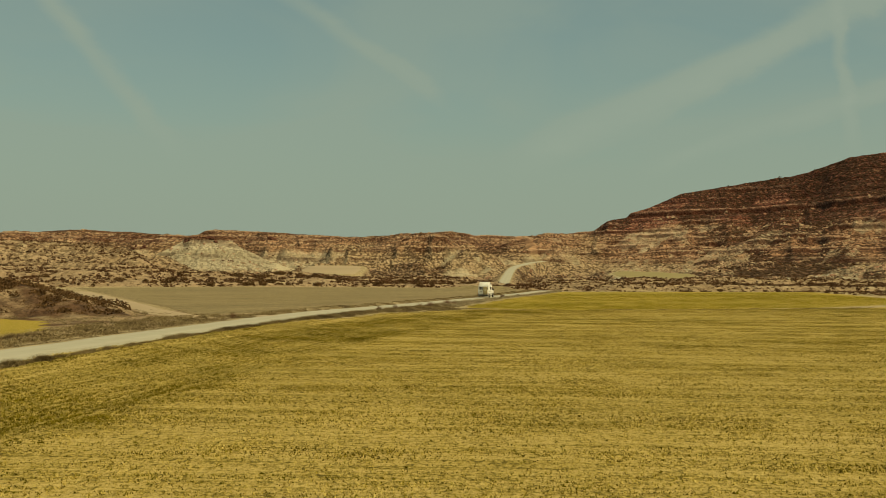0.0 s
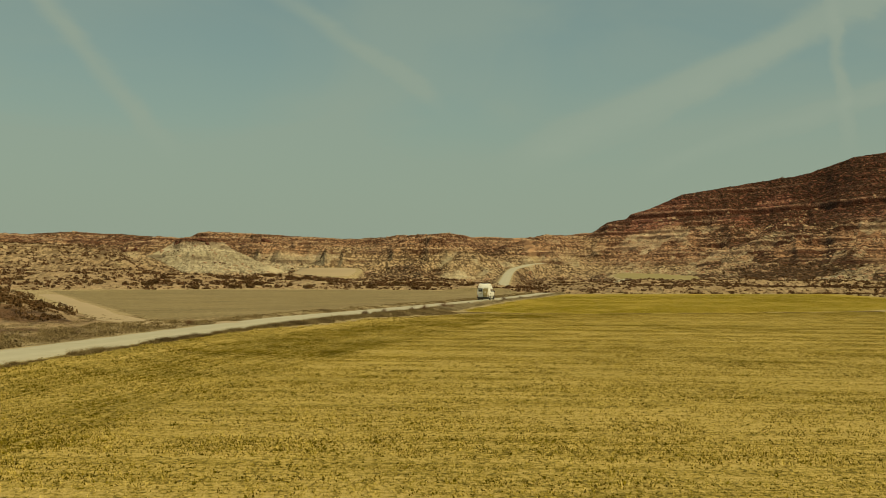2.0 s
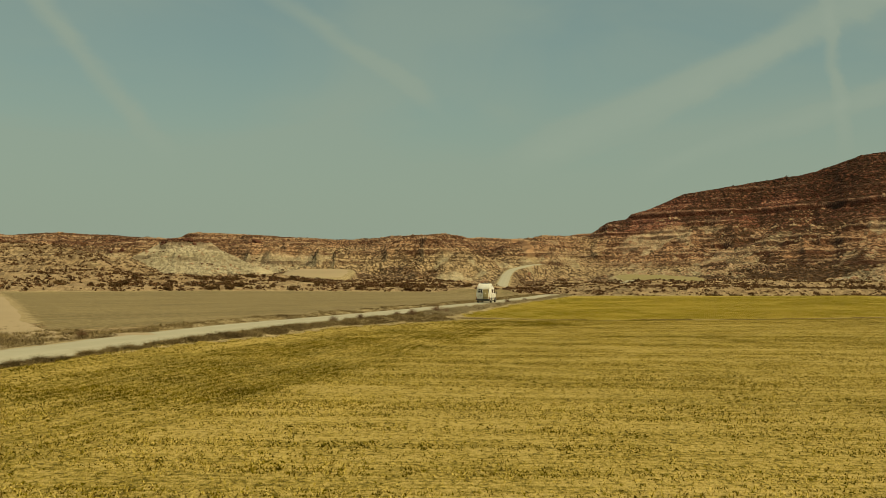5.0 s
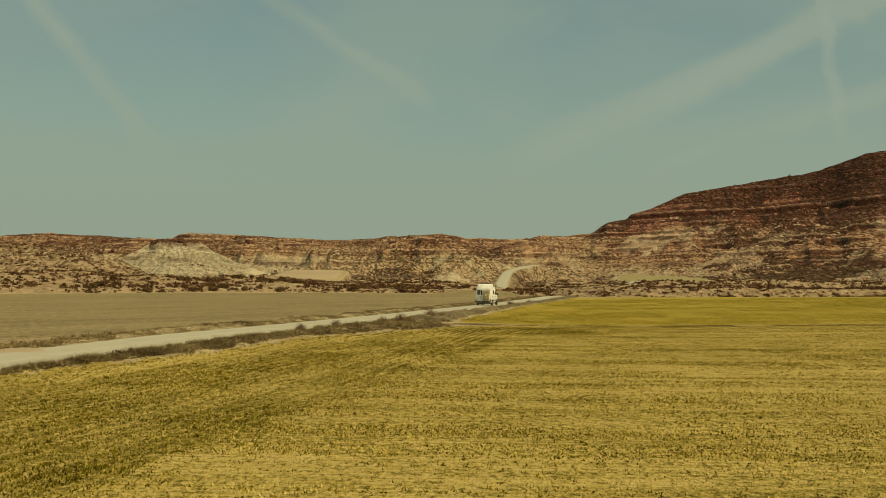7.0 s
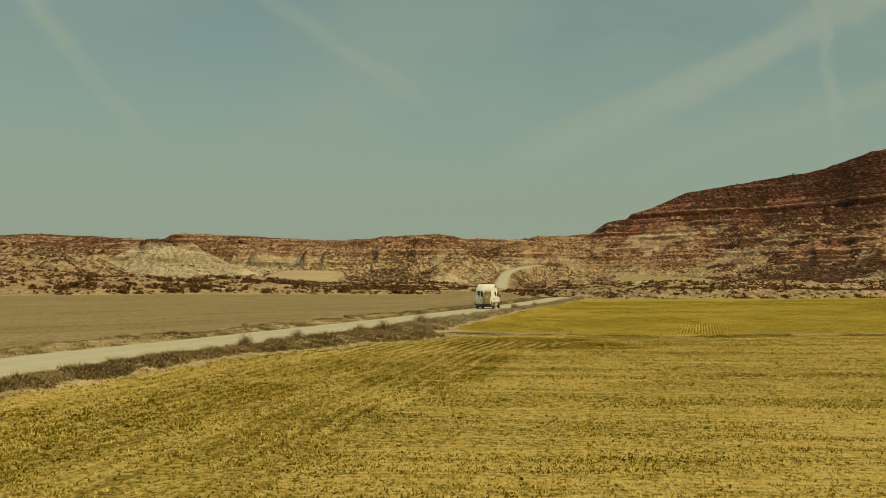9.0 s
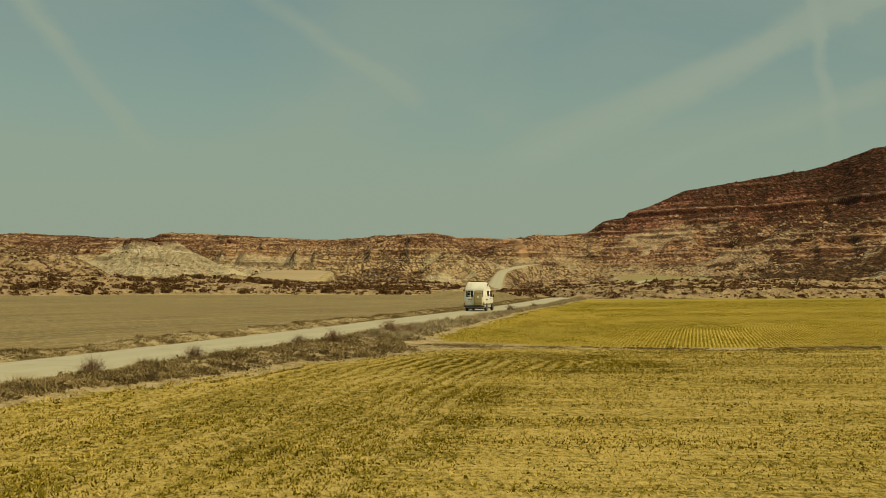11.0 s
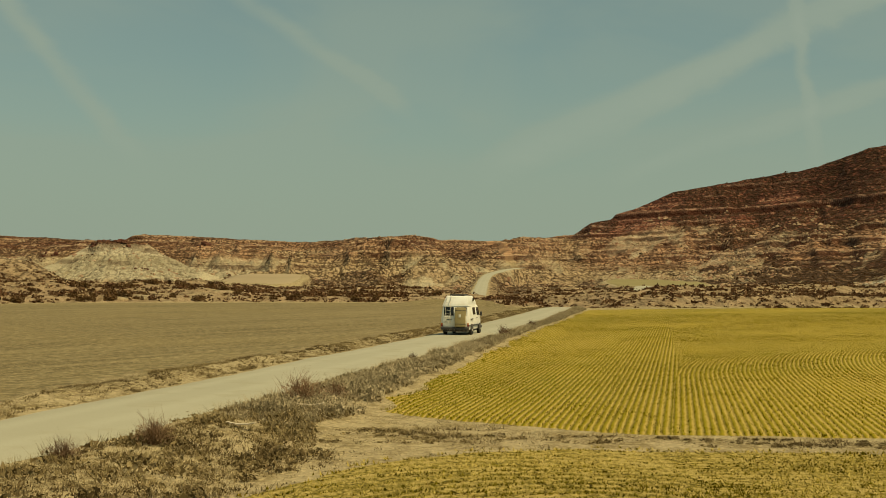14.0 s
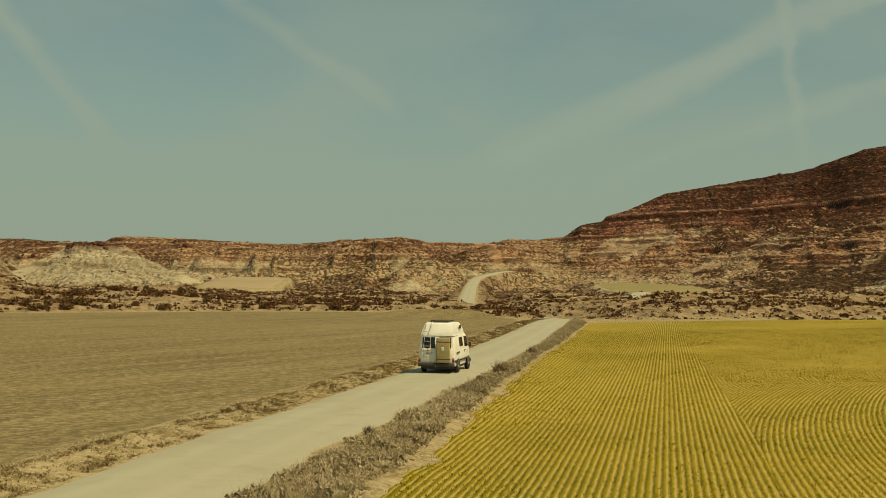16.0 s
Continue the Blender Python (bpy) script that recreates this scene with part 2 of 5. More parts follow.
def field_material(name, soil_a, soil_b, plant_a, plant_b, shade, pitch, amount, patch_scale, cover, streaks, stray, clump_scale, rows):
    """Soil with drilled rows of young cereal. The attributes row and other count metres across the rows (other where side is above nought), along
    counts metres along them, and lush tells where it grows thicker."""
    m, n = material(name)
    pos = place(n)
    along, lush = n.attr("along").outputs["Fac"], n.attr("lush").outputs["Fac"]
    pick = n.math("GREATER_THAN", n.attr("side").outputs["Fac"], 0.0001)
    row = n.math("ADD", n.math("MULTIPLY", n.attr("row").outputs["Fac"], n.math("SUBTRACT", 1.0, pick)), n.math("MULTIPLY", n.attr("other").outputs["Fac"], pick))
    patch, fine, grit = n.noise(pos, patch_scale, 4.0, 0.6), n.noise(pos, 1.3, 4.0, 0.65), n.noise(pos, 6.0, 4.0, 0.75)
    strip = n.node("ShaderNodeCombineXYZ", {0: row, 1: n.math("MULTIPLY", along, 0.12)}).outputs[0]
    drill = n.math("ADD", n.math("MULTIPLY", n.noise(strip, 1.1, 5.0, 0.8), 0.75), n.math("MULTIPLY", n.noise(strip, 0.22, 3.0, 0.6), 0.25))
    wander = n.math("ADD", row, n.math("MULTIPLY", n.math("SUBTRACT", n.noise(pos, 2.2, 3.0, 0.65), 0.5), stray))
    wave = n.math("MULTIPLY", n.math("ADD", n.math("SINE", n.math("MULTIPLY", wander, 2 * math.pi / pitch)), 1.0), 0.5)
    soil = n.mix(fine, soil_a, soil_b)
    clump = n.map(n.noise(n.vec("MULTIPLY", pos, (1.0, 0.55, 1.0)), clump_scale, 4.0, 0.75), 0.34, 0.66, smooth=False)
    soil = n.mix(n.map(grit, 0.45, 0.7), soil, n.mix(0.5, soil, (0.44, 0.325, 0.135)))
    plant = n.mix(n.map(n.math("ADD", patch, n.math("MULTIPLY", lush, 0.2)), 0.35, 0.85), plant_b, plant_a)
    grown = n.math("ADD", n.math("MULTIPLY", wave, rows), n.math("ADD", n.math("MULTIPLY", clump, 0.52 - 0.8 * rows), n.math("ADD", n.math("MULTIPLY", patch, 0.22), n.math("MULTIPLY", lush, 0.06))))
    grown = n.math("ADD", grown, n.math("MULTIPLY", n.math("SUBTRACT", drill, 0.5), streaks))
    colour = n.mix(n.math("MULTIPLY", n.map(grown, *cover), amount), soil, plant)
    # shade within the thickest growth, put into the colour as dark flecks
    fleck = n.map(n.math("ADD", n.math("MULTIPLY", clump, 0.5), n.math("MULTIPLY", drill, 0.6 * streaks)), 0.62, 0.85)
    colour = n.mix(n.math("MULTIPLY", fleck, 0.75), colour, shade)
    bump = n.math("ADD", n.math("MULTIPLY", wave, 2 * rows), n.math("ADD", n.math("ADD", n.math("MULTIPLY", grit, 1.3), n.math("MULTIPLY", clump, 0.8)), n.math("MULTIPLY", drill, 2.0)))
    return finish(m, n, colour, 0.95, bump, 0.9, 0.06)


def stubble_material():
    m, n = material("stubble")
    pos = place(n)
    row = n.attr("row").outputs["Fac"]
    stretched = n.node("ShaderNodeCombineXYZ", {0: n.math("MULTIPLY", row, 1.0), 1: n.math("MULTIPLY", n.attr("lush").outputs["Fac"], 0.06)}).outputs[0]
    streak, patch, fine, grit = n.math("ADD", n.math("MULTIPLY", n.noise(stretched, 0.9, 6.0, 0.75), 0.55), n.math("MULTIPLY", n.noise(stretched, 0.25, 4.0, 0.7), 0.45)), n.noise(pos, 0.05, 4.0), n.noise(pos, 1.1, 4.0, 0.65), n.noise(pos, 7.0, 3.0, 0.7)
    colour = n.mix(n.map(streak, 0.38, 0.62), (0.085, 0.066, 0.034), (0.245, 0.195, 0.105))
    colour = n.mix(n.map(patch, 0.4, 0.7), colour, n.mix(0.5, colour, (0.225, 0.17, 0.08)))
    colour = n.mix(n.math("MULTIPLY", n.map(fine, 0.4, 0.7), 0.5), colour, (0.135, 0.10, 0.046))
    colour = n.mix(n.math("MULTIPLY", n.map(grit, 0.46, 0.66), 0.75), colour, (0.29, 0.22, 0.105))
    clod = n.noise(pos, 2.4, 5.0, 0.75)
    colour = n.mix(n.math("MULTIPLY", n.map(clod, 0.38, 0.56, 1.0, 0.0), 0.75), colour, (0.10, 0.082, 0.042))
    colour = n.mix(n.math("MULTIPLY", n.map(clod, 0.52, 0.66), 0.75), colour, (0.32, 0.265, 0.15))
    return finish(m, n, colour, 0.95, n.math("ADD", n.math("MULTIPLY", streak, 2.0), grit), 0.7, 0.06)


def road_material():
    m, n = material("gravel_road")
    pos = place(n)
    across = n.attr("row").outputs["Fac"]
    coarse, fine, grit = n.noise(pos, 0.12, 4.0), n.noise(pos, 0.9, 4.0, 0.6), n.noise(pos, 14.0, 3.0, 0.7)
    colour = n.mix(coarse, (0.285, 0.272, 0.203), (0.34, 0.325, 0.246))
    rut = n.map(n.math("ABSOLUTE", n.math("SUBTRACT", n.math("ABSOLUTE", across), 0.85)), 0.0, 0.55, 1.0, 0.0)
    colour = n.mix(n.math("MULTIPLY", rut, 0.35), colour, (0.365, 0.35, 0.268))
    colour = n.mix(n.math("MULTIPLY", n.map(fine, 0.5, 0.75), 0.4), colour, (0.25, 0.222, 0.143))
    colour = n.mix(n.math("MULTIPLY", n.map(grit, 0.5, 0.8), 0.35), colour, (0.215, 0.19, 0.12))
    return finish(m, n, colour, 0.95, n.math("ADD", fine, n.math("MULTIPLY", grit, 0.5)), 0.4, 0.04)


def leaf_material(name, a, b, c, rough=0.85):
    """Colour that varies from tuft to tuft."""
    m, n = material(name)
    island = n.node("ShaderNodeNewGeometry").outputs["Random Per Island"]
    patch = n.noise(place(n), 0.25, 3.0)
    colour = n.mix(n.map(island, 0.0, 0.75, smooth=False), a, b)
    colour = n.mix(n.map(n.math("ADD", n.math("MULTIPLY", island, 0.4), patch), 0.65, 0.95), colour, c)
    return finish(m, n, colour, rough)


def paint_material(name, colour, dirt, rough=0.35, scale=1.2, amount=0.5):
    m, n = material(name)
    pos = n.node("ShaderNodeTexCoord").outputs["Object"]
    stain, speck = n.noise(pos, scale, 5.0, 0.65), n.noise(pos, scale * 14, 3.0, 0.7)
    c = n.mix(n.math("MULTIPLY", n.map(stain, 0.45, 0.75), amount), colour, dirt)
    c = n.mix(n.math("MULTIPLY", n.map(speck, 0.55, 0.8), amount * 0.6), c, dirt)
    return finish(m, n, c, n.map(stain, 0.3, 0.8, rough, min(1.0, rough + 0.35)), speck, 0.05, 0.01)


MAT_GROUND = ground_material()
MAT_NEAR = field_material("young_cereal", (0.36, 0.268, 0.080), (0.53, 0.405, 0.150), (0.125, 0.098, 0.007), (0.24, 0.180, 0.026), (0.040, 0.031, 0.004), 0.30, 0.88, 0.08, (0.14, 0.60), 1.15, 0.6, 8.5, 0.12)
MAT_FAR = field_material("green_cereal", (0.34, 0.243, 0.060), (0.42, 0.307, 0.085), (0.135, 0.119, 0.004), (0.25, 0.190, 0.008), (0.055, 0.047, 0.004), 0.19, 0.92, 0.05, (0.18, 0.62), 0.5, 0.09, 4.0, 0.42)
MAT_STUBBLE = stubble_material()
MAT_PALE = paint_material("bare_soil", (0.29, 0.22, 0.125), (0.225, 0.165, 0.092), 0.9, 0.02, 0.6)
MAT_PLOT = paint_material("thin_green_growth", (0.185, 0.152, 0.052), (0.27, 0.21, 0.095), 0.9, 0.06, 0.7)
MAT_ROAD = road_material()
MAT_CROP_NEAR = leaf_material("cereal_blades_dry", (0.30, 0.222, 0.036), (0.58, 0.45, 0.15), (0.20, 0.148, 0.016))
MAT_CROP_FAR = leaf_material("cereal_blades", (0.135, 0.110, 0.003), (0.215, 0.170, 0.006), (0.10, 0.083, 0.003))
MAT_CROP_LUSH = leaf_material("cereal_blades_green", (0.105, 0.082, 0.006), (0.19, 0.142, 0.012), (0.07, 0.056, 0.004))
MAT_CLUMP = leaf_material("cereal_clumps", (0.085, 0.068, 0.004), (0.15, 0.118, 0.008), (0.06, 0.048, 0.004))
MAT_STRAW = leaf_material("stubble_straw", (0.20, 0.155, 0.075), (0.34, 0.27, 0.14), (0.15, 0.115, 0.055))
MAT_DRY = leaf_material("dry_grass", (0.27, 0.22, 0.132), (0.42, 0.345, 0.215), (0.18, 0.14, 0.078))
MAT_LITTER = leaf_material("withered_litter", (0.13, 0.092, 0.042), (0.27, 0.205, 0.10), (0.085, 0.058, 0.026))
MAT_BOULDER = leaf_material("pale_boulders", (0.29, 0.20, 0.125), (0.42, 0.31, 0.20), (0.25, 0.135, 0.085), 0.95)
MAT_CAPROCK = leaf_material("dark_cap_rock", (0.035, 0.012, 0.009), (0.08, 0.03, 0.02), (0.12, 0.055, 0.036), 0.95)
MAT_BUSH = leaf_material("brown_bush", (0.085, 0.045, 0.018), (0.15, 0.085, 0.037), (0.055, 0.03, 0.012))
MAT_TWIG = leaf_material("red_twigs", (0.15, 0.084, 0.047), (0.25, 0.155, 0.09), (0.11, 0.066, 0.038))
MAT_SHRUB = leaf_material("dark_scrub", (0.05, 0.024, 0.011), (0.10, 0.05, 0.023), (0.15, 0.08, 0.04))

# ---- the lie of the land ----
def smooth(a, b, v):
    t = np.clip((v - a) / (b - a), 0, 1)
    return t * t * (3 - 2 * t)


def grain(x, y, seed=0):
    """Smooth noise, 0 to 1, one lump to a metre."""
    xi, yi = np.floor(x).astype(np.int64), np.floor(y).astype(np.int64)
    fx, fy = x - xi, y - yi
    fx, fy = fx * fx * fx * (fx * (fx * 6 - 15) + 10), fy * fy * fy * (fy * (fy * 6 - 15) + 10)

    def lump(i, j):
        h = (i * 374761393 + j * 668265263 + seed * 974634777) & 0xFFFFFFFF
        h = ((h ^ (h >> 13)) * 1274126177) & 0xFFFFFFFF
        return ((h ^ (h >> 16)) & 0xFFFF) / 65535.0

    low = lump(xi, yi) * (1 - fx) + lump(xi + 1, yi) * fx
    high = lump(xi, yi + 1) * (1 - fx) + lump(xi + 1, yi + 1) * fx
    return low * (1 - fy) + high * fy


def heap(x, y, octaves=4, rough=0.5, seed=0, ridged=False):
    total, weight, size = 0.0, 0.0, 1.0
    for k in range(octaves):
        v = grain(x * size + 17.3 * k, y * size - 9.1 * k, seed + k)
        total = total + (1 - np.abs(2 * v - 1) if ridged else v) * rough ** k
        weight += rough ** k
        size *= 2.03
    return total / weight


ROAD_LINE = np.array([(-37, -150), (-23.5, 0), (-20.2, 40), (-18.3, 60), (-16.0, 80), (-12.2, 108), (-8.3, 124), (-4.0, 141), (1.4, 164.5), (7.3, 190), (14.5, 225), (20.2, 255), (25.2, 281),
                      (29.8, 300), (34.0, 320), (33.0, 342), (27.0, 362), (21.5, 382), (21.0, 400), (23.2, 440), (27.5, 500), (33.1, 570), (38.5, 620), (44.4, 650), (53.0, 690), (64.0, 730)], float)
ROAD_RISE = np.array([0.4] * 13 + [0.0, -0.9, -1.1, -0.9, -0.6, -0.2, 1.1, 3.1, 6.0, 8.3, 9.8, 11.6, 13.0])


def curve_through(points, step):
    """A smooth line through points, in even steps."""
    p = np.vstack([2 * points[0] - points[1], points, 2 * points[-1] - points[-2]])
    done = []
    for k in range(1, len(p) - 2):
        count = max(2, int(np.linalg.norm(p[k + 1, :2] - p[k, :2]) / step))
        t = np.linspace(0, 1, count, endpoint=False)[:, None]
        done.append(0.5 * (2 * p[k] + (p[k + 1] - p[k - 1]) * t + (2 * p[k - 1] - 5 * p[k] + 4 * p[k + 1] - p[k + 2]) * t ** 2 + (3 * p[k] - p[k - 1] - 3 * p[k + 1] + p[k + 2]) * t ** 3))
    return np.vstack(done + [points[-1:]])


ROAD = curve_through(np.column_stack([ROAD_LINE, ROAD_RISE]), 2.0)


def road_at(x, y):
    """Offset to the right of the road's middle, and the road's height there; the road runs away along y, so its line is read off by y."""
    order = np.argsort(ROAD[:, 1])
    cx, cz = np.interp(y, ROAD[order, 1], ROAD[order, 0]), np.interp(y, ROAD[order, 1], ROAD[order, 2])
    slope = np.interp(y + 2, ROAD[order, 1], ROAD[order, 0]) - np.interp(y - 2, ROAD[order, 1], ROAD[order, 0])
    return (x - cx) / np.sqrt(1 + (slope / 4) ** 2), cz


# crest of the hills by bearing (x over y): its distance, its height, and the distance of the hill's foot
BEARING = [-3, -0.6, -0.384, -0.315, -0.271, -0.222, -0.193, -0.149, -0.080, -0.041, 0.008, 0.032, 0.081, 0.106, 0.130, 0.143, 0.160, 0.179, 0.206, 0.267, 0.314, 0.351, 0.384, 0.6, 3]
CREST_Y = [600, 900, 950, 950, 950, 950, 950, 950, 945, 915, 905, 990, 1000, 1000, 995, 990, 982, 972, 962, 925, 876, 835, 805, 660, 400]
CREST_Z = [33, 33, 32.7, 35.7, 34.7, 32.7, 37.5, 36, 32.5, 34, 36.5, 36, 37, 39.0, 41.5, 50.5, 54.5, 61.5, 72.5, 79.5, 83, 91, 92, 95, 95]
FOOT_Y = [300, 480, 540, 560, 580, 590, 600, 600, 580, 560, 540, 500, 470, 520, 570, 580, 580, 570, 550, 510, 480, 450, 430, 340, 250]
LEDGES = ((84.0, 1.0), (74.0, 1.9), (66.0, 0.9), (55.5, 3.3), (46.0, 2.2), (40.5, 1.0), (36.0, 1.8), (31.0, 1.6), (27.0, 2.2), (20.5, 1.4), (14.0, 1.0))


def mound_rise(x, y):
    """The scrubby mound between the track and the small plot."""
    inward = -((x + 31) * 0.927 + (y - 113) * 0.375) + 5 * (heap(x / 9, y / 9, 4, 0.6, 51) - 0.5)
    return 3.3 * np.sqrt(smooth(-1, 22, inward)) * smooth(100.5, 110, y - 0.1 * (x + 30) + 3 * (heap(x / 6, y / 6, 3, 0.6, 52) - 0.5)) * smooth(235, 190, y) * (0.75 + 0.5 * heap(x / 11, y / 11, 3, 0.6, 53))


def land(x, y):
    """Height of the ground, and where it is red rock, pale marl and scrub."""
    x, y = np.asarray(x, float), np.asarray(y, float)
    far = np.maximum(y, 150.0)
    u = x / far
    yc, zc, yf = np.interp(u, BEARING, CREST_Y), np.interp(u, BEARING, CREST_Z), np.interp(u, BEARING, FOOT_Y)
    side, lean = u * 900, x - 0.10 * y
    mesa = smooth(0.10, 0.16, u)
    gully = heap(side / 26, y / 90, 2, 0.6, 3, True)
    spur = heap(side / 95, y / 240, 3, 0.5, 9)
    s = (y - yf) / (yc - yf)
    mid = np.clip(4 * s * (1 - s), 0, 1)
    s = s + mid * ((0.32 - 0.26 * mesa) * (gully - 0.55) + (0.46 - 0.28 * mesa) * (spur - 0.5))
    s = np.clip(s, 0, 1)
    left = np.interp(s, [0, 0.25, 0.5, 0.65, 0.78, 0.9, 1], [0, 0.06, 0.2, 0.42, 0.66, 0.86, 1])
    right = np.interp(s, [0, 0.2, 0.45, 0.65, 0.8, 0.9, 1], [0, 0.06, 0.18, 0.35, 0.55, 0.75, 1])
    z = zc * (left * (1 - mesa) + right * mesa)
    z = z - 0.03 * np.maximum(y - yc, 0)
    z = z * (y > 150)
    rough = smooth(0.02, 0.3, s)
    # two small plots at the foot of the hills lie smooth
    plot = np.maximum(smooth(1.2, 0.95, np.hypot((x - 115) / 23, (y - 632) / 58)), smooth(1.15, 0.95, (np.abs((x + 58) / 17) ** 4 + np.abs((y - 610) / 46) ** 4) ** 0.25))
    rough = rough * (1 - plot)
    z = z * (1 - plot) + plot * np.where(x > 0, 2.2 + 0.042 * (y - 572), 3.6 + 0.056 * (y - 569))
    z = z + 1.0 * smooth(0.9, 1, s)
    # the pale dome with its cap of rock
    d = np.hypot((x + 146) / 52, (y - 712) / 62) * (1 + 0.22 * (heap(np.arctan2(x + 146, y - 712) * 7 + 30, y / 60, 3, 0.6, 5) - 0.5))
    dome = np.interp(d, [0, 0.25, 0.29, 0.62, 1.05, 1.5], [24.6, 24.4, 21.5, 12.3, 3.5, 0])
    pale_dome = smooth(1.25, 0.8, d)
    z = np.maximum(z, dome)
    # spur on the near left, low scrubby banks along the foot, and the mound beside the road
    bank = heap(x / 24, y / 24, 4, 0.5, 41)
    e = np.hypot((x + 185) / 95, (y - 450) / 85)
    z = np.maximum(z, 15.0 * smooth(1.25, 0.2, e + 0.5 * (bank - 0.5)))
    edge = np.interp(x, [-140, -86, -57, -25, -8, 8, 18, 30, 60, 100, 200], [262, 268, 316, 338, 342, 338, 318, 300, 302, 306, 300])
    run = y - edge
    banks = smooth(0, 9, run) * (1.0 + 0.9 * smooth(36, 60, x) + np.interp(x, [-50, -30], [8.5, 5.0]) * np.maximum(bank - 0.34, 0) * smooth(0, 60, run)) * smooth(330, 120, run)
    road_off, road_z = road_at(x, y)
    banks = banks * (1 - plot) * smooth(4, 14, np.abs(road_off) - 0.02 * np.maximum(y - 300, 0))
    z = np.maximum(z, banks)
    mound = mound_rise(x, y)
    z = np.maximum(z, mound)
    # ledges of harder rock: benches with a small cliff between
    # lip marks pale ledge tops, face the cliffs with shade put into the colour
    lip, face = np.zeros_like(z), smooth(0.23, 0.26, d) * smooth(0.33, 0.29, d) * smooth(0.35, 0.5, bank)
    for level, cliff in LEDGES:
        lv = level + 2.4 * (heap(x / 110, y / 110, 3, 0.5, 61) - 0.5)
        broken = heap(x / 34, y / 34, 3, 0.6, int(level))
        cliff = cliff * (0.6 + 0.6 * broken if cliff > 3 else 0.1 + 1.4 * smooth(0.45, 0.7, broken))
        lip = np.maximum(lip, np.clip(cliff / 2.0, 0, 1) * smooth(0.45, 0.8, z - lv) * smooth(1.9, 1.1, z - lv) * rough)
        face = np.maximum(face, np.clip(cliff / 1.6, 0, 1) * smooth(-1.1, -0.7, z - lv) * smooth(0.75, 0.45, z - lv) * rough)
        z = z + cliff * (smooth(-0.8, 0.7, z - lv) - np.clip((z - lv) / (4 * cliff) + 0.5, 0, 1)) * rough
    z = z + rough * ((5.6 - 2.6 * mesa) * (heap(lean / 24, y / 42, 4, 0.6, 21) - 0.5) + (3.0 - 0.8 * mesa) * (heap(lean / 9, y / 24, 3, 0.65, 31, True) - 0.6)) * np.where(s > 0.97, 0.35, 1) * (1 - 0.95 * face) * (1 - 0.6 * lip) * (1 - 0.8 * pale_dome)
    # gentle rise of the fields to the east
    z = z + 0.016 * np.maximum(x - 14, 0) * smooth(330, 250, y) * smooth(90, 135, y) * (x < 200)
    # a low overgrown bank hides where the road dips and turns
    dip_bank = np.exp(-((y - 311) / 6.5) ** 2) * smooth(-4, 8, x) * smooth(-3.0, -6.0, road_off)
    z = z + 1.1 * dip_bank * (0.6 + 0.8 * bank) + 1.0 * np.exp(-((y - 318) / 7) ** 2) * smooth(4, 9, road_off) * smooth(60, 44, x)
    # the road on its low bank, cut into the hill further on
    near = smooth(5.2, 2.3, np.abs(road_off))
    hold = np.where(y < 300, near, smooth(9, 3, np.abs(road_off)) * smooth(750, 690, y))
    z = z * (1 - hold) + road_z * hold
    # a low crumbling bank between the road and the stubble, and a raised grassy verge on the other side
    crumble = heap(x / 3.0, y / 3.0, 3, 0.6, 131)
    z = z + (0.18 + 0.34 * crumble) * smooth(-2.3, -3.5, road_off) * smooth(-6.2, -4.6, road_off) * smooth(96, 118, y) * smooth(292, 262, y)
    z = z + 0.22 * crumble * smooth(2.5, 3.3, road_off) * smooth(6.2, 4.6, road_off) * smooth(30, 60, y) * smooth(292, 262, y)
    # where the land is what
    band = heap(x / 60, y / 60, 3, 0.5, 71)
    red = rough * np.clip(mesa * smooth(26, 46, z + 22 * (band - 0.5)) + (1 - mesa) * smooth(9, 29, z + 16 * (band - 0.5)) * 0.52, 0, 1)
    red = np.maximum(red, 0.60 * mesa * rough * smooth(4, 20, z))
    pale = np.maximum(pale_dome * smooth(23.9, 22.5, z) * 0.9, (1 - mesa) * rough * smooth(28, 14, z) * smooth(0.50, 0.60, heap(lean / 45, y / 120, 4, 0.6, 81)) * 0.62)
    pale = np.maximum(pale, mesa * smooth(0.52, 0.60, heap(side / 40 - y / 300, y / 90, 4, 0.6, 91)) * smooth(47, 37, z + 10 * (band - 0.5)) * smooth(0.02, 0.1, s) * 0.55)
    scrub = np.clip(np.maximum(smooth(0.3, 1.5, banks) * smooth(0.4, 0.6, heap(x / 16, y / 16, 3, 0.6, 111)) * np.where(x > 35, 0.28, 0.36), 0.34 * smooth(0.3, 0.9, mound)), 0, 1)
    scrub = np.maximum(scrub, 0.26 * smooth(-1, 4, run) * (np.abs(x) < 0.6 * y))
    scrub = np.maximum(scrub, smooth(0.0, 0.12, s) * (y > 300) * (0.2 + 0.75 * smooth(0.49, 0.58, heap(lean / 42, y / 110, 4, 0.6, 101)) * (0.55 + 0.45 * mesa)))
    scrub = np.maximum(scrub, 0.7 * dip_bank)
    scrub = np.maximum(scrub, mesa * smooth(1.15, 0.75, np.hypot((x - 188) / 40, (y - 625) / 70) + 0.4 * (band - 0.5)))
    waste = smooth(4.5, 7.5, -road_off) * smooth(128, 112, y) * (y > 0) * (x > -90)
    scrub = np.maximum(scrub, waste * (0.2 + 0.5 * smooth(0.4, 0.6, heap(x / 5, y / 5, 3, 0.6, 121))))
    scrub = scrub * (1 - pale * 0.6) * (1 - plot) * smooth(2.2, 3.2, np.abs(road_off))
    return z, red, pale, scrub, lip, face


QUICK_X, QUICK_Y = np.arange(-60.0, 90.0, 0.5), np.arange(10.0, 262.0, 0.5)
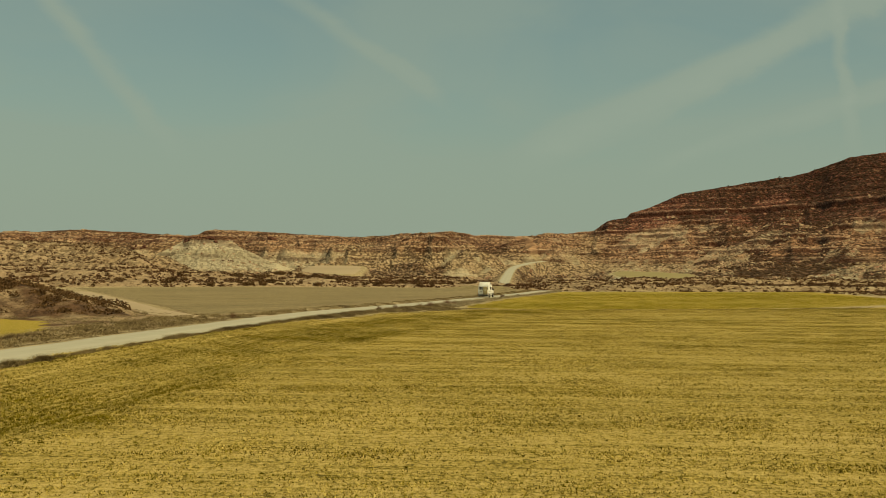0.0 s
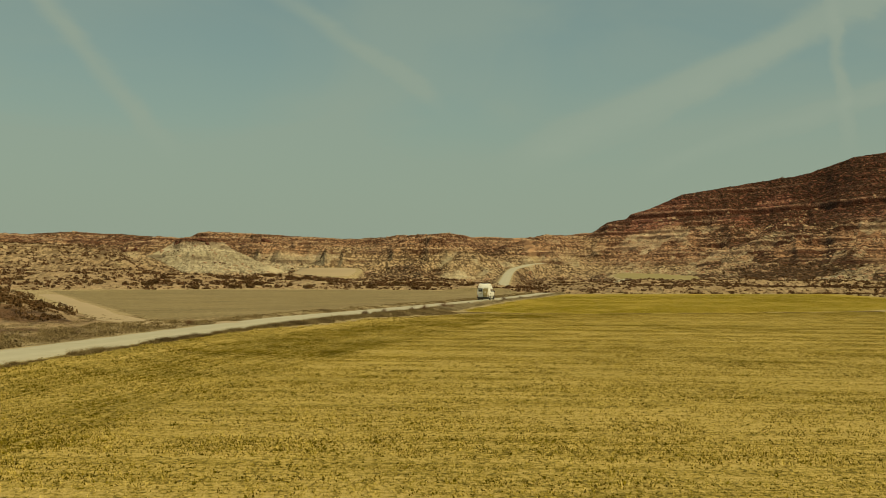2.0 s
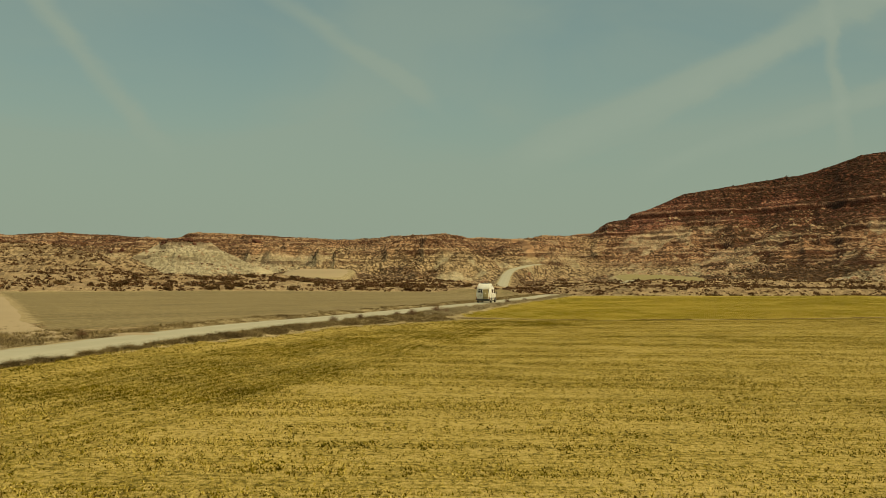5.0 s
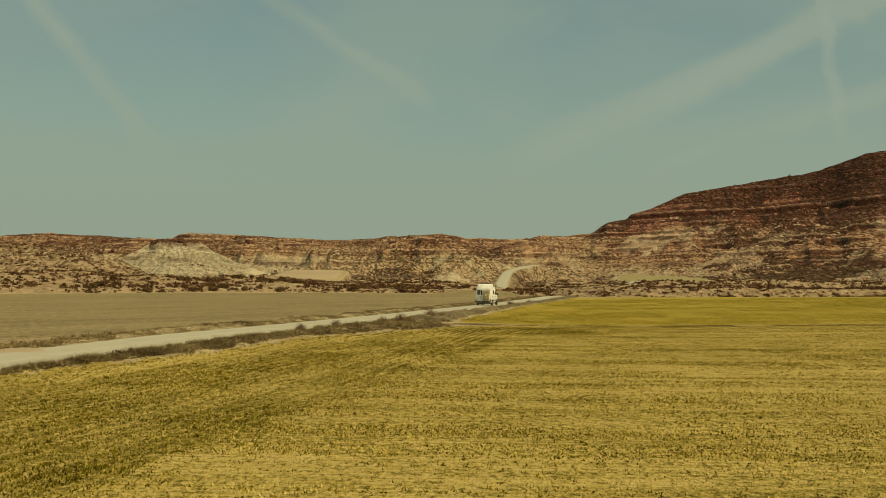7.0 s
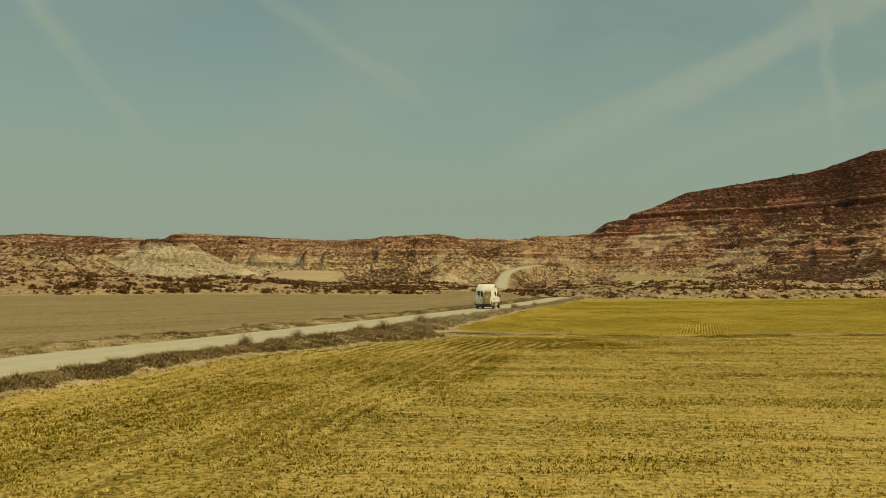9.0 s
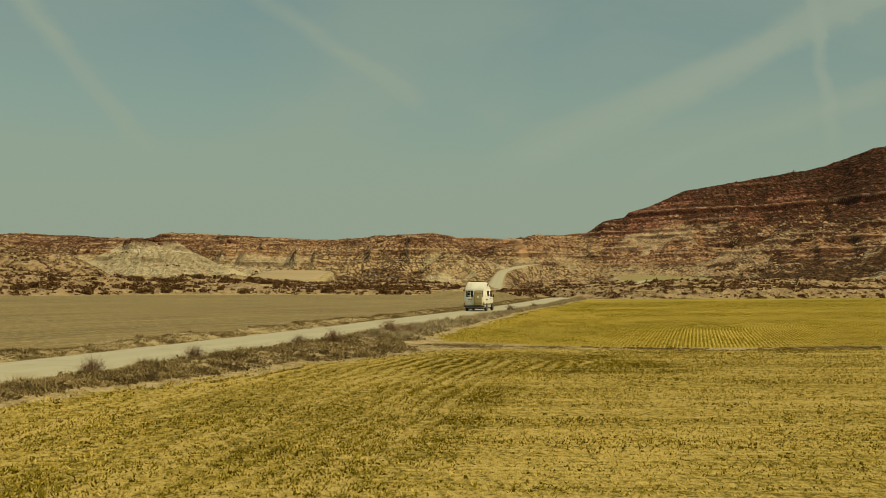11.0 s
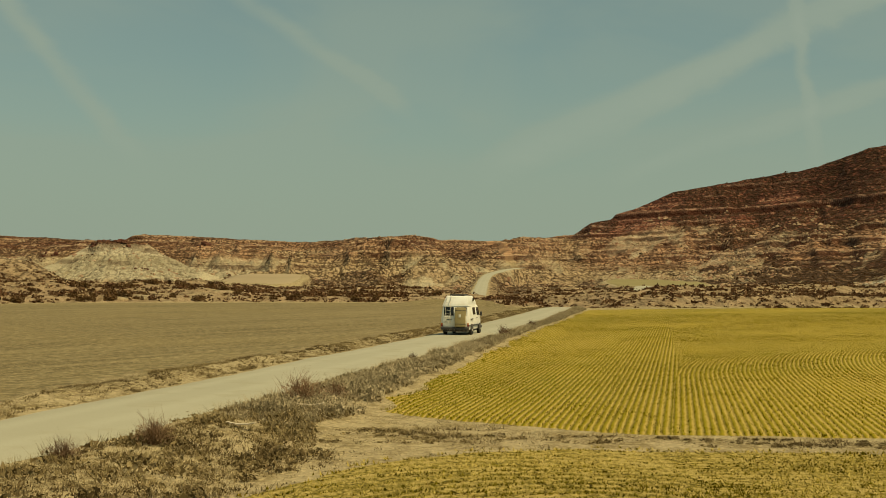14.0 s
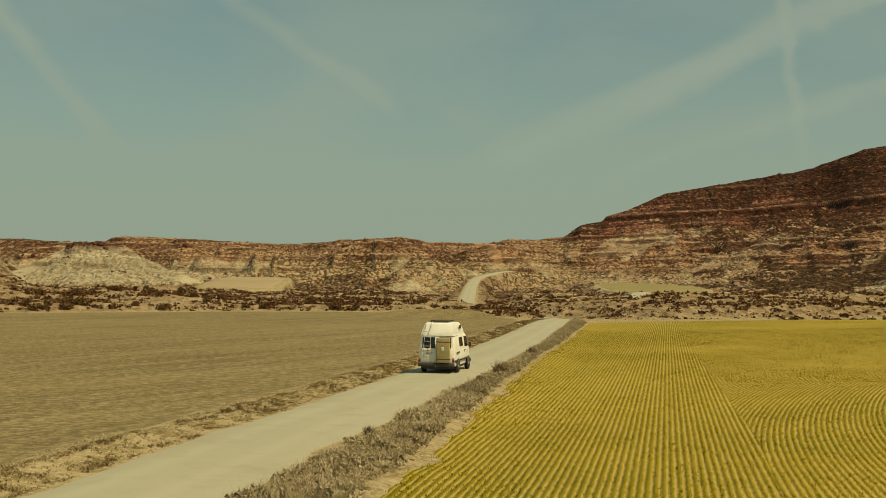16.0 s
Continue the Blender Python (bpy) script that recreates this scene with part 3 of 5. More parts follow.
QUICK_Z = land(*np.meshgrid(QUICK_X, QUICK_Y))[0]


def flat_height(x, y):
    """Height of the ground near the road and the fields, read off a fine grid."""
    fx, fy = np.clip((x + 60) / 0.5, 0, len(QUICK_X) - 1.001), np.clip((y - 10) / 0.5, 0, len(QUICK_Y) - 1.001)
    i, j = fx.astype(int), fy.astype(int)
    fx, fy = fx - i, fy - j
    return (QUICK_Z[j, i] * (1 - fx) + QUICK_Z[j, i + 1] * fx) * (1 - fy) + (QUICK_Z[j + 1, i] * (1 - fx) + QUICK_Z[j + 1, i + 1] * fx) * fy


def mesh_from(name, verts, faces, mats=(), smooth_faces=True, attrs=(), index=None):
    """A mesh from arrays: verts (n, 3), faces (m, 3 or 4)."""
    me = bpy.data.meshes.new(name)
    verts, faces = np.asarray(verts, np.float32), np.asarray(faces, np.int32)
    count, corners = faces.shape
    me.vertices.add(len(verts))
    me.vertices.foreach_set("co", verts.ravel())
    me.loops.add(count * corners)
    me.loops.foreach_set("vertex_index", faces.ravel())
    me.polygons.add(count)
    me.polygons.foreach_set("loop_start", np.arange(0, count * corners, corners, dtype=np.int32))
    me.polygons.foreach_set("use_smooth", np.full(count, smooth_faces))
    for mat in mats:
        me.materials.append(mat)
    if index is not None:
        me.polygons.foreach_set("material_index", np.asarray(index, np.int32))
    for key, values in attrs:
        values = np.asarray(values, np.float32)
        if values.ndim == 1:
            me.attributes.new(key, "FLOAT", "POINT").data.foreach_set("value", values)
        else:
            me.attributes.new(key, "FLOAT_COLOR", "POINT").data.foreach_set("color", values.ravel())
    me.update(calc_edges=True)
    me.validate()
    return me


def grid_faces(rows, cols):
    i = (np.arange(rows - 1)[:, None] * cols + np.arange(cols - 1)[None, :]).ravel()
    return np.column_stack([i, i + 1, i + cols + 1, i + cols])


# ---- ground: one sheet to the horizon, finer towards the view ----
us = np.concatenate([-np.geomspace(4, 0.44, 26)[:-1], np.linspace(-0.43, 0.43, 580), np.geomspace(0.44, 4, 26)[1:]])
ys = np.concatenate([np.linspace(-400, 0, 12)[:-1], np.linspace(0, 290, 110)[:-1], np.linspace(290, 520, 165)[:-1], np.linspace(520, 1010, 460)[:-1], np.linspace(1010, 1700, 40)])
gy, gu = np.meshgrid(ys, us, indexing="ij")
gx = gu * np.maximum(gy, 90.0)
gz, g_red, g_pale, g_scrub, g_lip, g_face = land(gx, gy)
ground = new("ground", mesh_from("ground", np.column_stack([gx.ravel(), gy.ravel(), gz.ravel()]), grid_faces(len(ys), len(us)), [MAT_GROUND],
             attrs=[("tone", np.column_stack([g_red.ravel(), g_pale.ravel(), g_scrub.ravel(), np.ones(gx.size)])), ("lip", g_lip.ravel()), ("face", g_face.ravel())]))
tagged(ground, "eroded badland of pale marl and red rock with scrub", "ground", kind="structure")


# ---- road ----
def ribbon(name, line, halves, lift, mat, label, category):
    """A strip along a line with ragged edges, laid on the land."""
    way = np.gradient(line[:, :2], axis=0)
    way /= np.linalg.norm(way, axis=1)[:, None]
    right = np.column_stack([way[:, 1], -way[:, 0]])
    cols = np.linspace(-1, 1, 9)
    run = np.arange(len(line)) * 0.7
    wl, wr = halves[0] + 0.5 * (heap(run / 3, run * 0 + 1, 3, 0.6, 5) - 0.5), halves[1] + 0.7 * (heap(run / 3, run * 0 + 7, 3, 0.6, 6) - 0.5)
    off = np.where(cols[None, :] < 0, cols[None, :] * wl[:, None], cols[None, :] * wr[:, None])
    px, py = line[:, 0:1] + right[:, 0:1] * off, line[:, 1:2] + right[:, 1:2] * off
    crown = lift * (1 - 0.75 * np.abs(cols[None, :]) ** 3)
    pz = line[:, 2:3] + crown + 0 * px
    pz[:, [0, -1]] = line[:, 2:3] - 0.03
    rows = len(line)
    ob = new(name, mesh_from(name, np.column_stack([px.ravel(), py.ravel(), pz.ravel()]), grid_faces(rows, 9), [mat], attrs=[("row", off.ravel())]))
    return tagged(ob, label, category, kind="structure")


def track(name, points, half, mat, label):
    """A worn earth track that follows the land."""
    line = curve_through(np.column_stack([np.array(points, float), np.zeros(len(points))]), 1.5)
    way = np.gradient(line[:, :2], axis=0)
    way /= np.linalg.norm(way, axis=1)[:, None]
    cols = np.linspace(-1, 1, 7)
    wide = half * (0.8 + 0.5 * heap(np.arange(len(line)) / 6, np.zeros(len(line)), 3, 0.5, 77))
    off = cols[None, :] * wide[:, None]
    px, py = line[:, 0:1] + way[:, 1:2] * off, line[:, 1:2] - way[:, 0:1] * off
    pz = land(px, py)[0] + 0.14 * (1 - np.abs(cols[None, :]) ** 3) - 0.04
    ob = new(name, mesh_from(name, np.column_stack([px.ravel(), py.ravel(), pz.ravel()]), grid_faces(len(line), 7), [mat], attrs=[("row", off.ravel())]))
    return tagged(ob, label, "track", kind="structure")


track("track", [(-13.6, 98.5), (-19.3, 103.5), (-24.6, 110.2), (-30.4, 121.5), (-39, 144), (-55.5, 186), (-69, 220)], 1.9, MAT_PALE, "pale earth track branching off beside the mound")
track("track", [(50, 372), (58, 392), (70, 425), (100, 520), (126, 580), (150, 566), (185, 548)], 2.2, MAT_ROAD, "pale earth track to the hillside plots")
ribbon("road", curve_through(np.column_stack([ROAD_LINE, ROAD_RISE]), 0.7), (2.2, 2.25), 0.10, MAT_ROAD, "pale beaten gravel farm road", "road")


# ---- fields ----
def inside(poly, x, y):
    hit = np.zeros(x.shape, bool)
    for (ax, ay), (bx, by) in zip(poly, np.roll(poly, -1, axis=0)):
        cross = (ay > y) != (by > y)
        with np.errstate(divide="ignore", invalid="ignore"):
            hit ^= cross & (x < (bx - ax) * (y - ay) / (by - ay) + ax)
    return hit


def edge_gap(poly, x, y):
    """Distance to the outline of poly."""
    best = np.full(x.shape, 1e9)
    for (ax, ay), (bx, by) in zip(poly, np.roll(poly, -1, axis=0)):
        dx, dy = bx - ax, by - ay
        t = np.clip(((x - ax) * dx + (y - ay) * dy) / (dx * dx + dy * dy), 0, 1)
        best = np.minimum(best, np.hypot(x - ax - t * dx, y - ay - t * dy))
    return best


def field(name, poly, cell, lift, mat, row_of, lush_of, label, along_of=lambda x, y: x, other_of=None, side_of=None):
    """A sheet of worked soil inside poly, with its rows and growth as attributes; where side_of is above nought the rows are other_of's."""
    poly = np.array(poly, float)
    xs = np.arange(poly[:, 0].min() - 1, poly[:, 0].max() + 1, cell)
    yy = np.arange(poly[:, 1].min() - 1, poly[:, 1].max() + 1, cell)
    Y, X = np.meshgrid(yy, xs, indexing="ij")
    gap = edge_gap(poly, X, Y) * np.where(inside(poly, X, Y), 1, -1) + 0.5 * (heap(X / 2.5, Y / 2.5, 3, 0.6, 13) - 0.5)
    z = land(X, Y)[0] + lift * smooth(-0.2, 0.5, gap) - 0.05 * smooth(0.1, -0.4, gap)
    faces = grid_faces(len(yy), len(xs))
    faces = faces[(gap.ravel()[faces] > -0.1).any(axis=1)]
    used = np.unique(faces)
    back = np.full(X.size, -1)
    back[used] = np.arange(len(used))
    verts = np.column_stack([X.ravel(), Y.ravel(), z.ravel()])[used]
    vx, vy = verts[:, 0], verts[:, 1]
    attrs = [("row", row_of(vx, vy)), ("along", along_of(vx, vy)), ("lush", lush_of(vx, vy))]
    if side_of:
        attrs += [("other", other_of(vx, vy)), ("side", side_of(vx, vy))]
    ob = new(name, mesh_from(name, verts, back[faces], [mat], attrs=attrs))
    return tagged(ob, label, "field", kind="structure")


NEAR_EDGE = [(-26, -60), (-22.5, 0), (-20.0, 30), (-17.3, 55), (-14.2, 77), (-9.2, 100), (-6.2, 115), (-3.9, 121.5), (-1.8, 128), (0.6, 133.2), (2.8, 137.6), (5.2, 139.5)]
NEAR_FIELD = NEAR_EDGE + [(8, 139.8), (15, 139.0), (28, 138.2), (50, 142), (90, 170), (140, 190), (160, 60), (120, -60)]
FAR_FIELD = [(3.3, 150.0), (2.9, 146.9), (5.0, 145.3), (9.0, 142.6), (15, 141.6), (28, 141.2), (46, 145), (62, 158), (73, 180), (80, 230), (86, 290), (80, 297), (50, 287), (30.4, 279), (28.6, 273.4), (18.1, 222.6), (12.8, 197.9), (9.7, 182.5), (6.9, 168.5), (5.5, 161.0)]
STUBBLE_FIELD = [(-24, 112), (-12.3, 133), (-8.6, 145), (-5.0, 159), (-3.1, 169.7), (-0.3, 180.4), (4.5, 202), (9.8, 227), (14.3, 252), (20.5, 284), (22.0, 298), (14.5, 314), (8, 335), (-8, 340), (-25, 335), (-57, 313), (-84, 264), (-60, 205), (-41, 156), (-32, 133)]
SMALL_FIELD = [(-56, 101), (-38, 98.5), (-32.5, 94.5), (-27.6, 80), (-27.8, 69), (-56, 58)]


HEAD_LINE = curve_through(np.array(NEAR_EDGE[1:] + [(8, 139.8), (9, 139.8)], float), 6.0)
SPINE = np.array([(-13.5, 0), (-10.4, 30), (-7.4, 55), (-3.9, 77), (-0.2, 95), (3.4, 117), (5.2, 127), (6.2, 131.0)], float)


def line_gap(line, x, y):
    """Distance to an open line."""
    best = np.full(np.shape(x), 1e9)
    for (ax, ay), (bx, by) in zip(line, line[1:]):
        dx, dy = bx - ax, by - ay
        t = np.clip(((x - ax) * dx + (y - ay) * dy) / (dx * dx + dy * dy), 0, 1)
        best = np.minimum(best, np.hypot(x - ax - t * dx, y - ay - t * dy))
    return best


def head_row(x, y):
    """The headland's rows run along the road and turn about the end of a spine."""
    return (line_gap(SPINE, x, y) + 0.5 * (heap(x / 2.5, y / 2.5, 3, 0.6, 29) - 0.5)) * 0.30 / 0.50


def head_side(x, y):
    """Above nought on the headland that runs along the road."""
    return np.interp(y, np.append(SPINE[:-2, 1], [126.0, 129.0, 131.0]), np.append(SPINE[:-2, 0], [5.2, 8.4, 9.0])) - x


def main_row(x, y):
    return y + 0.035 * x


def near_row(x, y):
    return np.where(head_side(x, y) > 0, head_row(x, y), main_row(x, y))


def near_lush(x, y):
    gap = line_gap(HEAD_LINE, x, y)
    blob = smooth(0.36, 0.64, heap(x / 6, y / 11, 4, 0.6, 15))
    band = smooth(12.5, 9.0, gap) * smooth(0.6, 3.6, gap) * (head_side(x, y) > -1.0)
    turn = smooth(8.5, 4.0, np.hypot(x - 5.5, y - 131)) * smooth(0.6, 2.5, gap)
    return np.clip(np.maximum(band * (0.2 + 0.65 * blob), 0.85 * turn) + 0.2 * smooth(0.58, 0.75, heap(x / 20, y / 12, 3, 0.5, 16)), 0, 1)


def straight_row(x, y):
    return (x - 0.235 * (y - 150)) * 0.9735


def arc_row(x, y):
    """Rows that peel off to the east round a far centre."""
    px, py = x - 105, y - 138
    along, across = 0.235 * px * 0.9735 + 0.9735 * py, 0.9735 * px - 0.235 * 0.9735 * py
    return np.where(along < 0, across, -np.hypot(across, along) * np.sign(-across + 1e-9))


def far_side(x, y):
    return x - np.interp(y, [140, 157, 166, 187, 236, 300], [9.6, 13.6, 15.9, 20.4, 31.0, 46.0])


def far_row(x, y):
    return np.where(far_side(x, y) > 0, arc_row(x, y), straight_row(x, y))


def far_lush(x, y):
    return np.clip(0.35 + 0.9 * (heap(x / 14, y / 22, 3, 0.5, 18) - 0.5) + 0.4 * smooth(200, 270, y), 0, 1)


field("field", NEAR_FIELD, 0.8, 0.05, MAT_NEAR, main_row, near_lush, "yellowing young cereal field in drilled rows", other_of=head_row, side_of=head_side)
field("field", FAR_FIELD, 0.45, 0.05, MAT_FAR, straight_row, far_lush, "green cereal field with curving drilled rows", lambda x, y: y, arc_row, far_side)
field("field", STUBBLE_FIELD, 1.5, 0.05, MAT_STUBBLE, lambda x, y: 0.866 * x - 0.5 * y, lambda x, y: 0.5 * x + 0.866 * y, "bare greyish brown stubble field")
field("field", SMALL_FIELD, 1.5, 0.05, MAT_FAR, lambda x, y: y + 0.2 * x, far_lush, "small green cereal plot beside the mound")
GREEN_PLOT = [(101, 688), (129, 682), (139, 645), (129, 590), (100, 572), (92, 625)]
BARE_PLOT = [(-75, 640), (-70, 650), (-48, 646), (-43, 612), (-40, 580), (-46, 569), (-68, 576), (-76, 610)]
field("field", GREEN_PLOT, 3.0, 0.12, MAT_PLOT, straight_row, far_lush, "small green plot at the foot of the hill", lambda x, y: y)
field("field", BARE_PLOT, 3.0, 0.12, MAT_PALE, straight_row, far_lush, "small bare pale plot below the hills")

# ---- growing things too many to count ----
rng = np.random.default_rng(7)


def blades(spots, count, height, width, spread, lean):
    """Tufts of triangular blades at spots (n, 3); height, one for each tuft."""
    n = len(spots)
    base = np.repeat(spots, count, axis=0)
    h = np.repeat(height, count) * rng.uniform(0.6, 1.15, n * count)
    turn = rng.uniform(0, 2 * np.pi, n * count)
    out = np.column_stack([np.cos(turn), np.sin(turn), 0 * turn])
    across = np.column_stack([-np.sin(turn), np.cos(turn), 0 * turn])
    root = base + out * rng.uniform(0, spread, n * count)[:, None]
    half = across * (width * rng.uniform(0.6, 1.3, n * count))[:, None]
    tip = root + out * (h * lean * rng.uniform(0.2, 1.4, n * count))[:, None]
    tip[:, 2] += h
    verts = np.stack([root - half, root + half, tip], axis=1).reshape(-1, 3)
    return verts, np.arange(n * count * 3).reshape(-1, 3)


def leaf_cloud(spots, radius, count, leaf, squash=0.75):
    """Shrubs as ragged clouds of small leaf clumps: two or three lobes each, flat beneath."""
    n = len(spots)
    lobe = rng.normal(0, 0.42, (n, 3, 3))
    which = rng.integers(0, 3, (n, count))
    centre = lobe[np.arange(n)[:, None], which]
    way = rng.normal(0, 1, (n, count, 3))
    way /= np.linalg.norm(way, axis=2)[:, :, None]
    pos = centre * np.array([1, 1, 0.35]) + way * (0.62 * rng.uniform(0.3, 1, (n, count, 1)) ** 0.4)
    pos[:, :, 2] = np.abs(pos[:, :, 2] + 0.25) * squash
    pos = pos * radius[:, None, None] + spots[:, None, :]
    a, b = rng.normal(0, 1, (2, n, count, 3))
    size = (leaf * radius)[:, None, None] * rng.uniform(0.6, 1.4, (n, count, 1))
    a, b = a / np.linalg.norm(a, axis=2)[:, :, None] * size, b / np.linalg.norm(b, axis=2)[:, :, None] * size
    verts = np.stack([pos - a * 0.6 - b * 0.5, pos + a, pos + b], axis=2).reshape(-1, 3)
    return verts, np.arange(n * count * 3).reshape(-1, 3)


def stuff(name, verts, faces, mat, label, category, smooth_faces=False):
    return tagged(new(name, mesh_from(name, verts, faces, [mat], smooth_faces)), label, category, kind="stuff")


def row_spots(poly, row_of, pitch, x0, x1, y0, y1, density, keep):
    """Random spots drawn onto the drilled rows of a field."""
    n = int((x1 - x0) * (y1 - y0) * density)
    x, y = rng.uniform(x0, x1, n), rng.uniform(y0, y1, n)
    ok = np.abs(x) < 0.40 * y + 4
    x, y = x[ok], y[ok]
    ok = inside(np.array(poly), x, y) & (rng.uniform(0, 1, len(x)) < keep(x, y))
    x, y = x[ok], y[ok]
    r, e = row_of(x, y), 0.02
    gx, gy = (row_of(x + e, y) - r) / e, (row_of(x, y + e) - r) / e
    size = np.maximum(np.hypot(gx, gy), 0.3)
    miss = r - np.round(r / pitch) * pitch
    good = np.hypot(gx, gy) < 3
    x, y = x - np.where(good, miss * gx / size ** 2, 0), y - np.where(good, miss * gy / size ** 2, 0)
    stray = 0.2 * pitch * np.interp(y, [112, 127], [2.2, 1.1])
    x, y = x + stray * rng.normal(0, 1, len(x)), y + stray * rng.normal(0, 1, len(y))
    return np.column_stack([x, y, flat_height(x, y) + 0.03])


def near_streak(x, y):
    """Nought to one: runs along the rows where the drill sowed thicker."""
    across, along = near_row(x, y), np.where(head_side(x, y) > 0, y, x)
    even = np.where(head_side(x, y) > 0, 0.45, 1.0)
    return 0.5 + even * (smooth(0.36, 0.64, 0.45 * heap(across * 0.7, along * 0.035, 3, 0.6, 19) + 0.55 * heap(across * 2.2, along * 0.08, 2, 0.6, 20)) - 0.5)


def near_keep(x, y):
    bare = smooth(0.30, 0.55, heap(x / 1.7, y / 2.6, 4, 0.65, 24))
    return np.clip(0.12 + 0.55 * near_streak(x, y) + 0.5 * near_lush(x, y), 0, 1) * (0.35 + 0.65 * bare) * np.interp(y, [14, 141], [1.0, 0.75])


spots = row_spots(NEAR_FIELD, near_row, 0.30, -24, 60, 18, 141, 185, near_keep)
green = rng.uniform(0, 1, len(spots)) < np.clip(0.12 + 0.42 * near_streak(spots[:, 0], spots[:, 1]) + 0.55 * near_lush(spots[:, 0], spots[:, 1]), 0, 1)
for chosen, mat, label in ((~green, MAT_CROP_NEAR, "sparse yellowing tufts of young cereal"), (green, MAT_CROP_LUSH, "greener tufts of cereal on the headland")):
    some = spots[chosen]
    tall = 0.045 + 0.05 * heap(some[:, 0] / 2, some[:, 1] / 2, 3, 0.6, 23)
    v, f = blades(some, 2, tall, 0.02, 0.08, 1.2)
    stuff("cereal_crop", v, f, mat, label, "crop")
def far_keep(x, y):
    thin = smooth(0.34, 0.56, heap(x / 5, y / 9, 4, 0.6, 25)) * (0.55 + 0.45 * smooth(0.3, 0.55, heap(x / 0.9, y / 1.6, 3, 0.6, 26)))
    return np.interp(y, [141, 250], [1.0, 0.4]) * (0.3 + 0.7 * thin)


spots = row_spots(NEAR_FIELD, near_row, 0.30, -24, 60, 18, 141, 30, lambda x, y: (0.15 + 0.85 * near_streak(x, y)) * (0.3 + 0.7 * near_lush(x, y)) * smooth(0.35, 0.6, heap(x / 1.2, y / 2.0, 3, 0.6, 28)))
v, f = leaf_cloud(spots, rng.uniform(0.035, 0.085, len(spots)), 9, 0.45, 0.8)
stuff("cereal_crop", v, f, MAT_CLUMP, "dark olive clumps scattered through the young cereal", "crop")
spots = row_spots(FAR_FIELD, far_row, 0.19, 2, 75, 141, 250, 48, far_keep)
v, f = blades(spots, 2, 0.05 + 0.05 * heap(spots[:, 0], spots[:, 1], 2, 0.6, 27), 0.014, 0.035, 0.8)
stuff("cereal_crop", v, f, MAT_CROP_FAR, "dense green rows of young cereal", "crop")


# ---- dry grass on the road's verges and between the fields ----
def verge_spots(y0, y1, off0, off1, count, clump, seed):
    y = rng.uniform(y0, y1, count)
    off = rng.uniform(off0, off1, count)
    cx = np.interp(y, ROAD[:, 1], ROAD[:, 0])
    x = cx + off
    ok = heap(x / 1.6, y / 1.6, 3, 0.6, seed) + 0.35 * np.sin(np.pi * (off - off0) / (off1 - off0)) > clump
    x, y = x[ok], y[ok]
    return np.column_stack([x, y, land(x, y)[0]])


def sized(spots, low, high, seed):
    return low + (high - low) * smooth(0.35, 0.7, heap(spots[:, 0] / 2.2, spots[:, 1] / 2.2, 3, 0.6, seed))


edge_x = np.array([(0, -22.5), (55, -17.3), (77, -14.2), (100, -9.2), (115, -6.2), (121.5, -3.9), (128, -1.8), (133.2, 0.6), (137.6, 2.8), (139.5, 2.2), (143, 1.6), (146, 2.7), (150, 3.2), (161, 5.4), (168.5, 6.9), (182.5, 9.7), (197.9, 12.8), (222.6, 18.1), (273.4, 28.6)])


def right_verge(count, y0, y1, clump, seed):
    y = y0 + (y1 - y0) * rng.uniform(0, 1, count) ** 1.3
    inner = np.interp(y, ROAD[:, 1], ROAD[:, 0]) + 2.45
    outer = np.interp(y, edge_x[:, 0], edge_x[:, 1]) - np.interp(y, [100, 135, 146], [0.3, 0.6, 0.5])
    f = rng.uniform(0, 1, count)
    x = inner + f * np.maximum(outer - inner, 0.3)
    ok = heap(x / 1.5, y / 1.5, 3, 0.6, seed) + 0.25 * np.sin(np.pi * f) > clump
    x, y = x[ok], y[ok]
    return np.column_stack([x, y, land(x, y)[0]])


def tussocks(spots, low, high, seed):
    """Matted clumps of dry grass: many thin leaning blades, with a few broad ones low down."""
    tall = low + (high - low) * smooth(0.30, 0.75, heap(spots[:, 0] / 0.8, spots[:, 1] / 0.8, 3, 0.65, seed)) ** 1.3
    v, f = blades(spots, 8, tall, 0.007, 0.22, 1.0)
    bv, bf = leaf_cloud(spots, 0.85 * tall, 11, 0.27, 0.6)
    return np.vstack([v, bv]), np.vstack([f, bf + len(v)])


spots = right_verge(12000, 142, 285, 0.34, 204)
v, f = tussocks(spots, 0.12, 0.40, 205)
stuff("verge_grass", v, f, MAT_DRY, "dry grey brown grass and weeds along the road", "dry grass")
spots = right_verge(14000, 30, 146, 0.34, 203)
v, f = tussocks(spots, 0.09, 0.32, 206)
stuff("verge_grass", v, f, MAT_LITTER, "dark matted grass on the verge beside the cereal", "dry grass")
spots = np.vstack([verge_spots(96, 300, -3.7, -2.2, 9000, 0.44, 206)])
v, f = tussocks(spots, 0.05, 0.17, 207)
stuff("verge_grass", v, f, MAT_LITTER, "low dark grass on the bank beside the road", "dry grass")
spots = verge_spots(52, 112, -13.0, -2.6, 5200, 0.52, 216)
spots = spots[(mound_rise(spots[:, 0], spots[:, 1]) < 0.3) & ~inside(np.array(SMALL_FIELD), spots[:, 0], spots[:, 1])]
v, f = tussocks(spots, 0.08, 0.42, 217)
stuff("waste_growth", v, f, MAT_LITTER, "brown withered growth on the waste ground by the road", "dry grass")
spots = np.vstack([verge_spots(50, 100, -4.3, -2.2, 3000, 0.6, 206), verge_spots(100, 292, -5.4, -3.6, 6000, 0.66, 207), verge_spots(60, 115, -14, -4, 3500, 0.62, 208)])
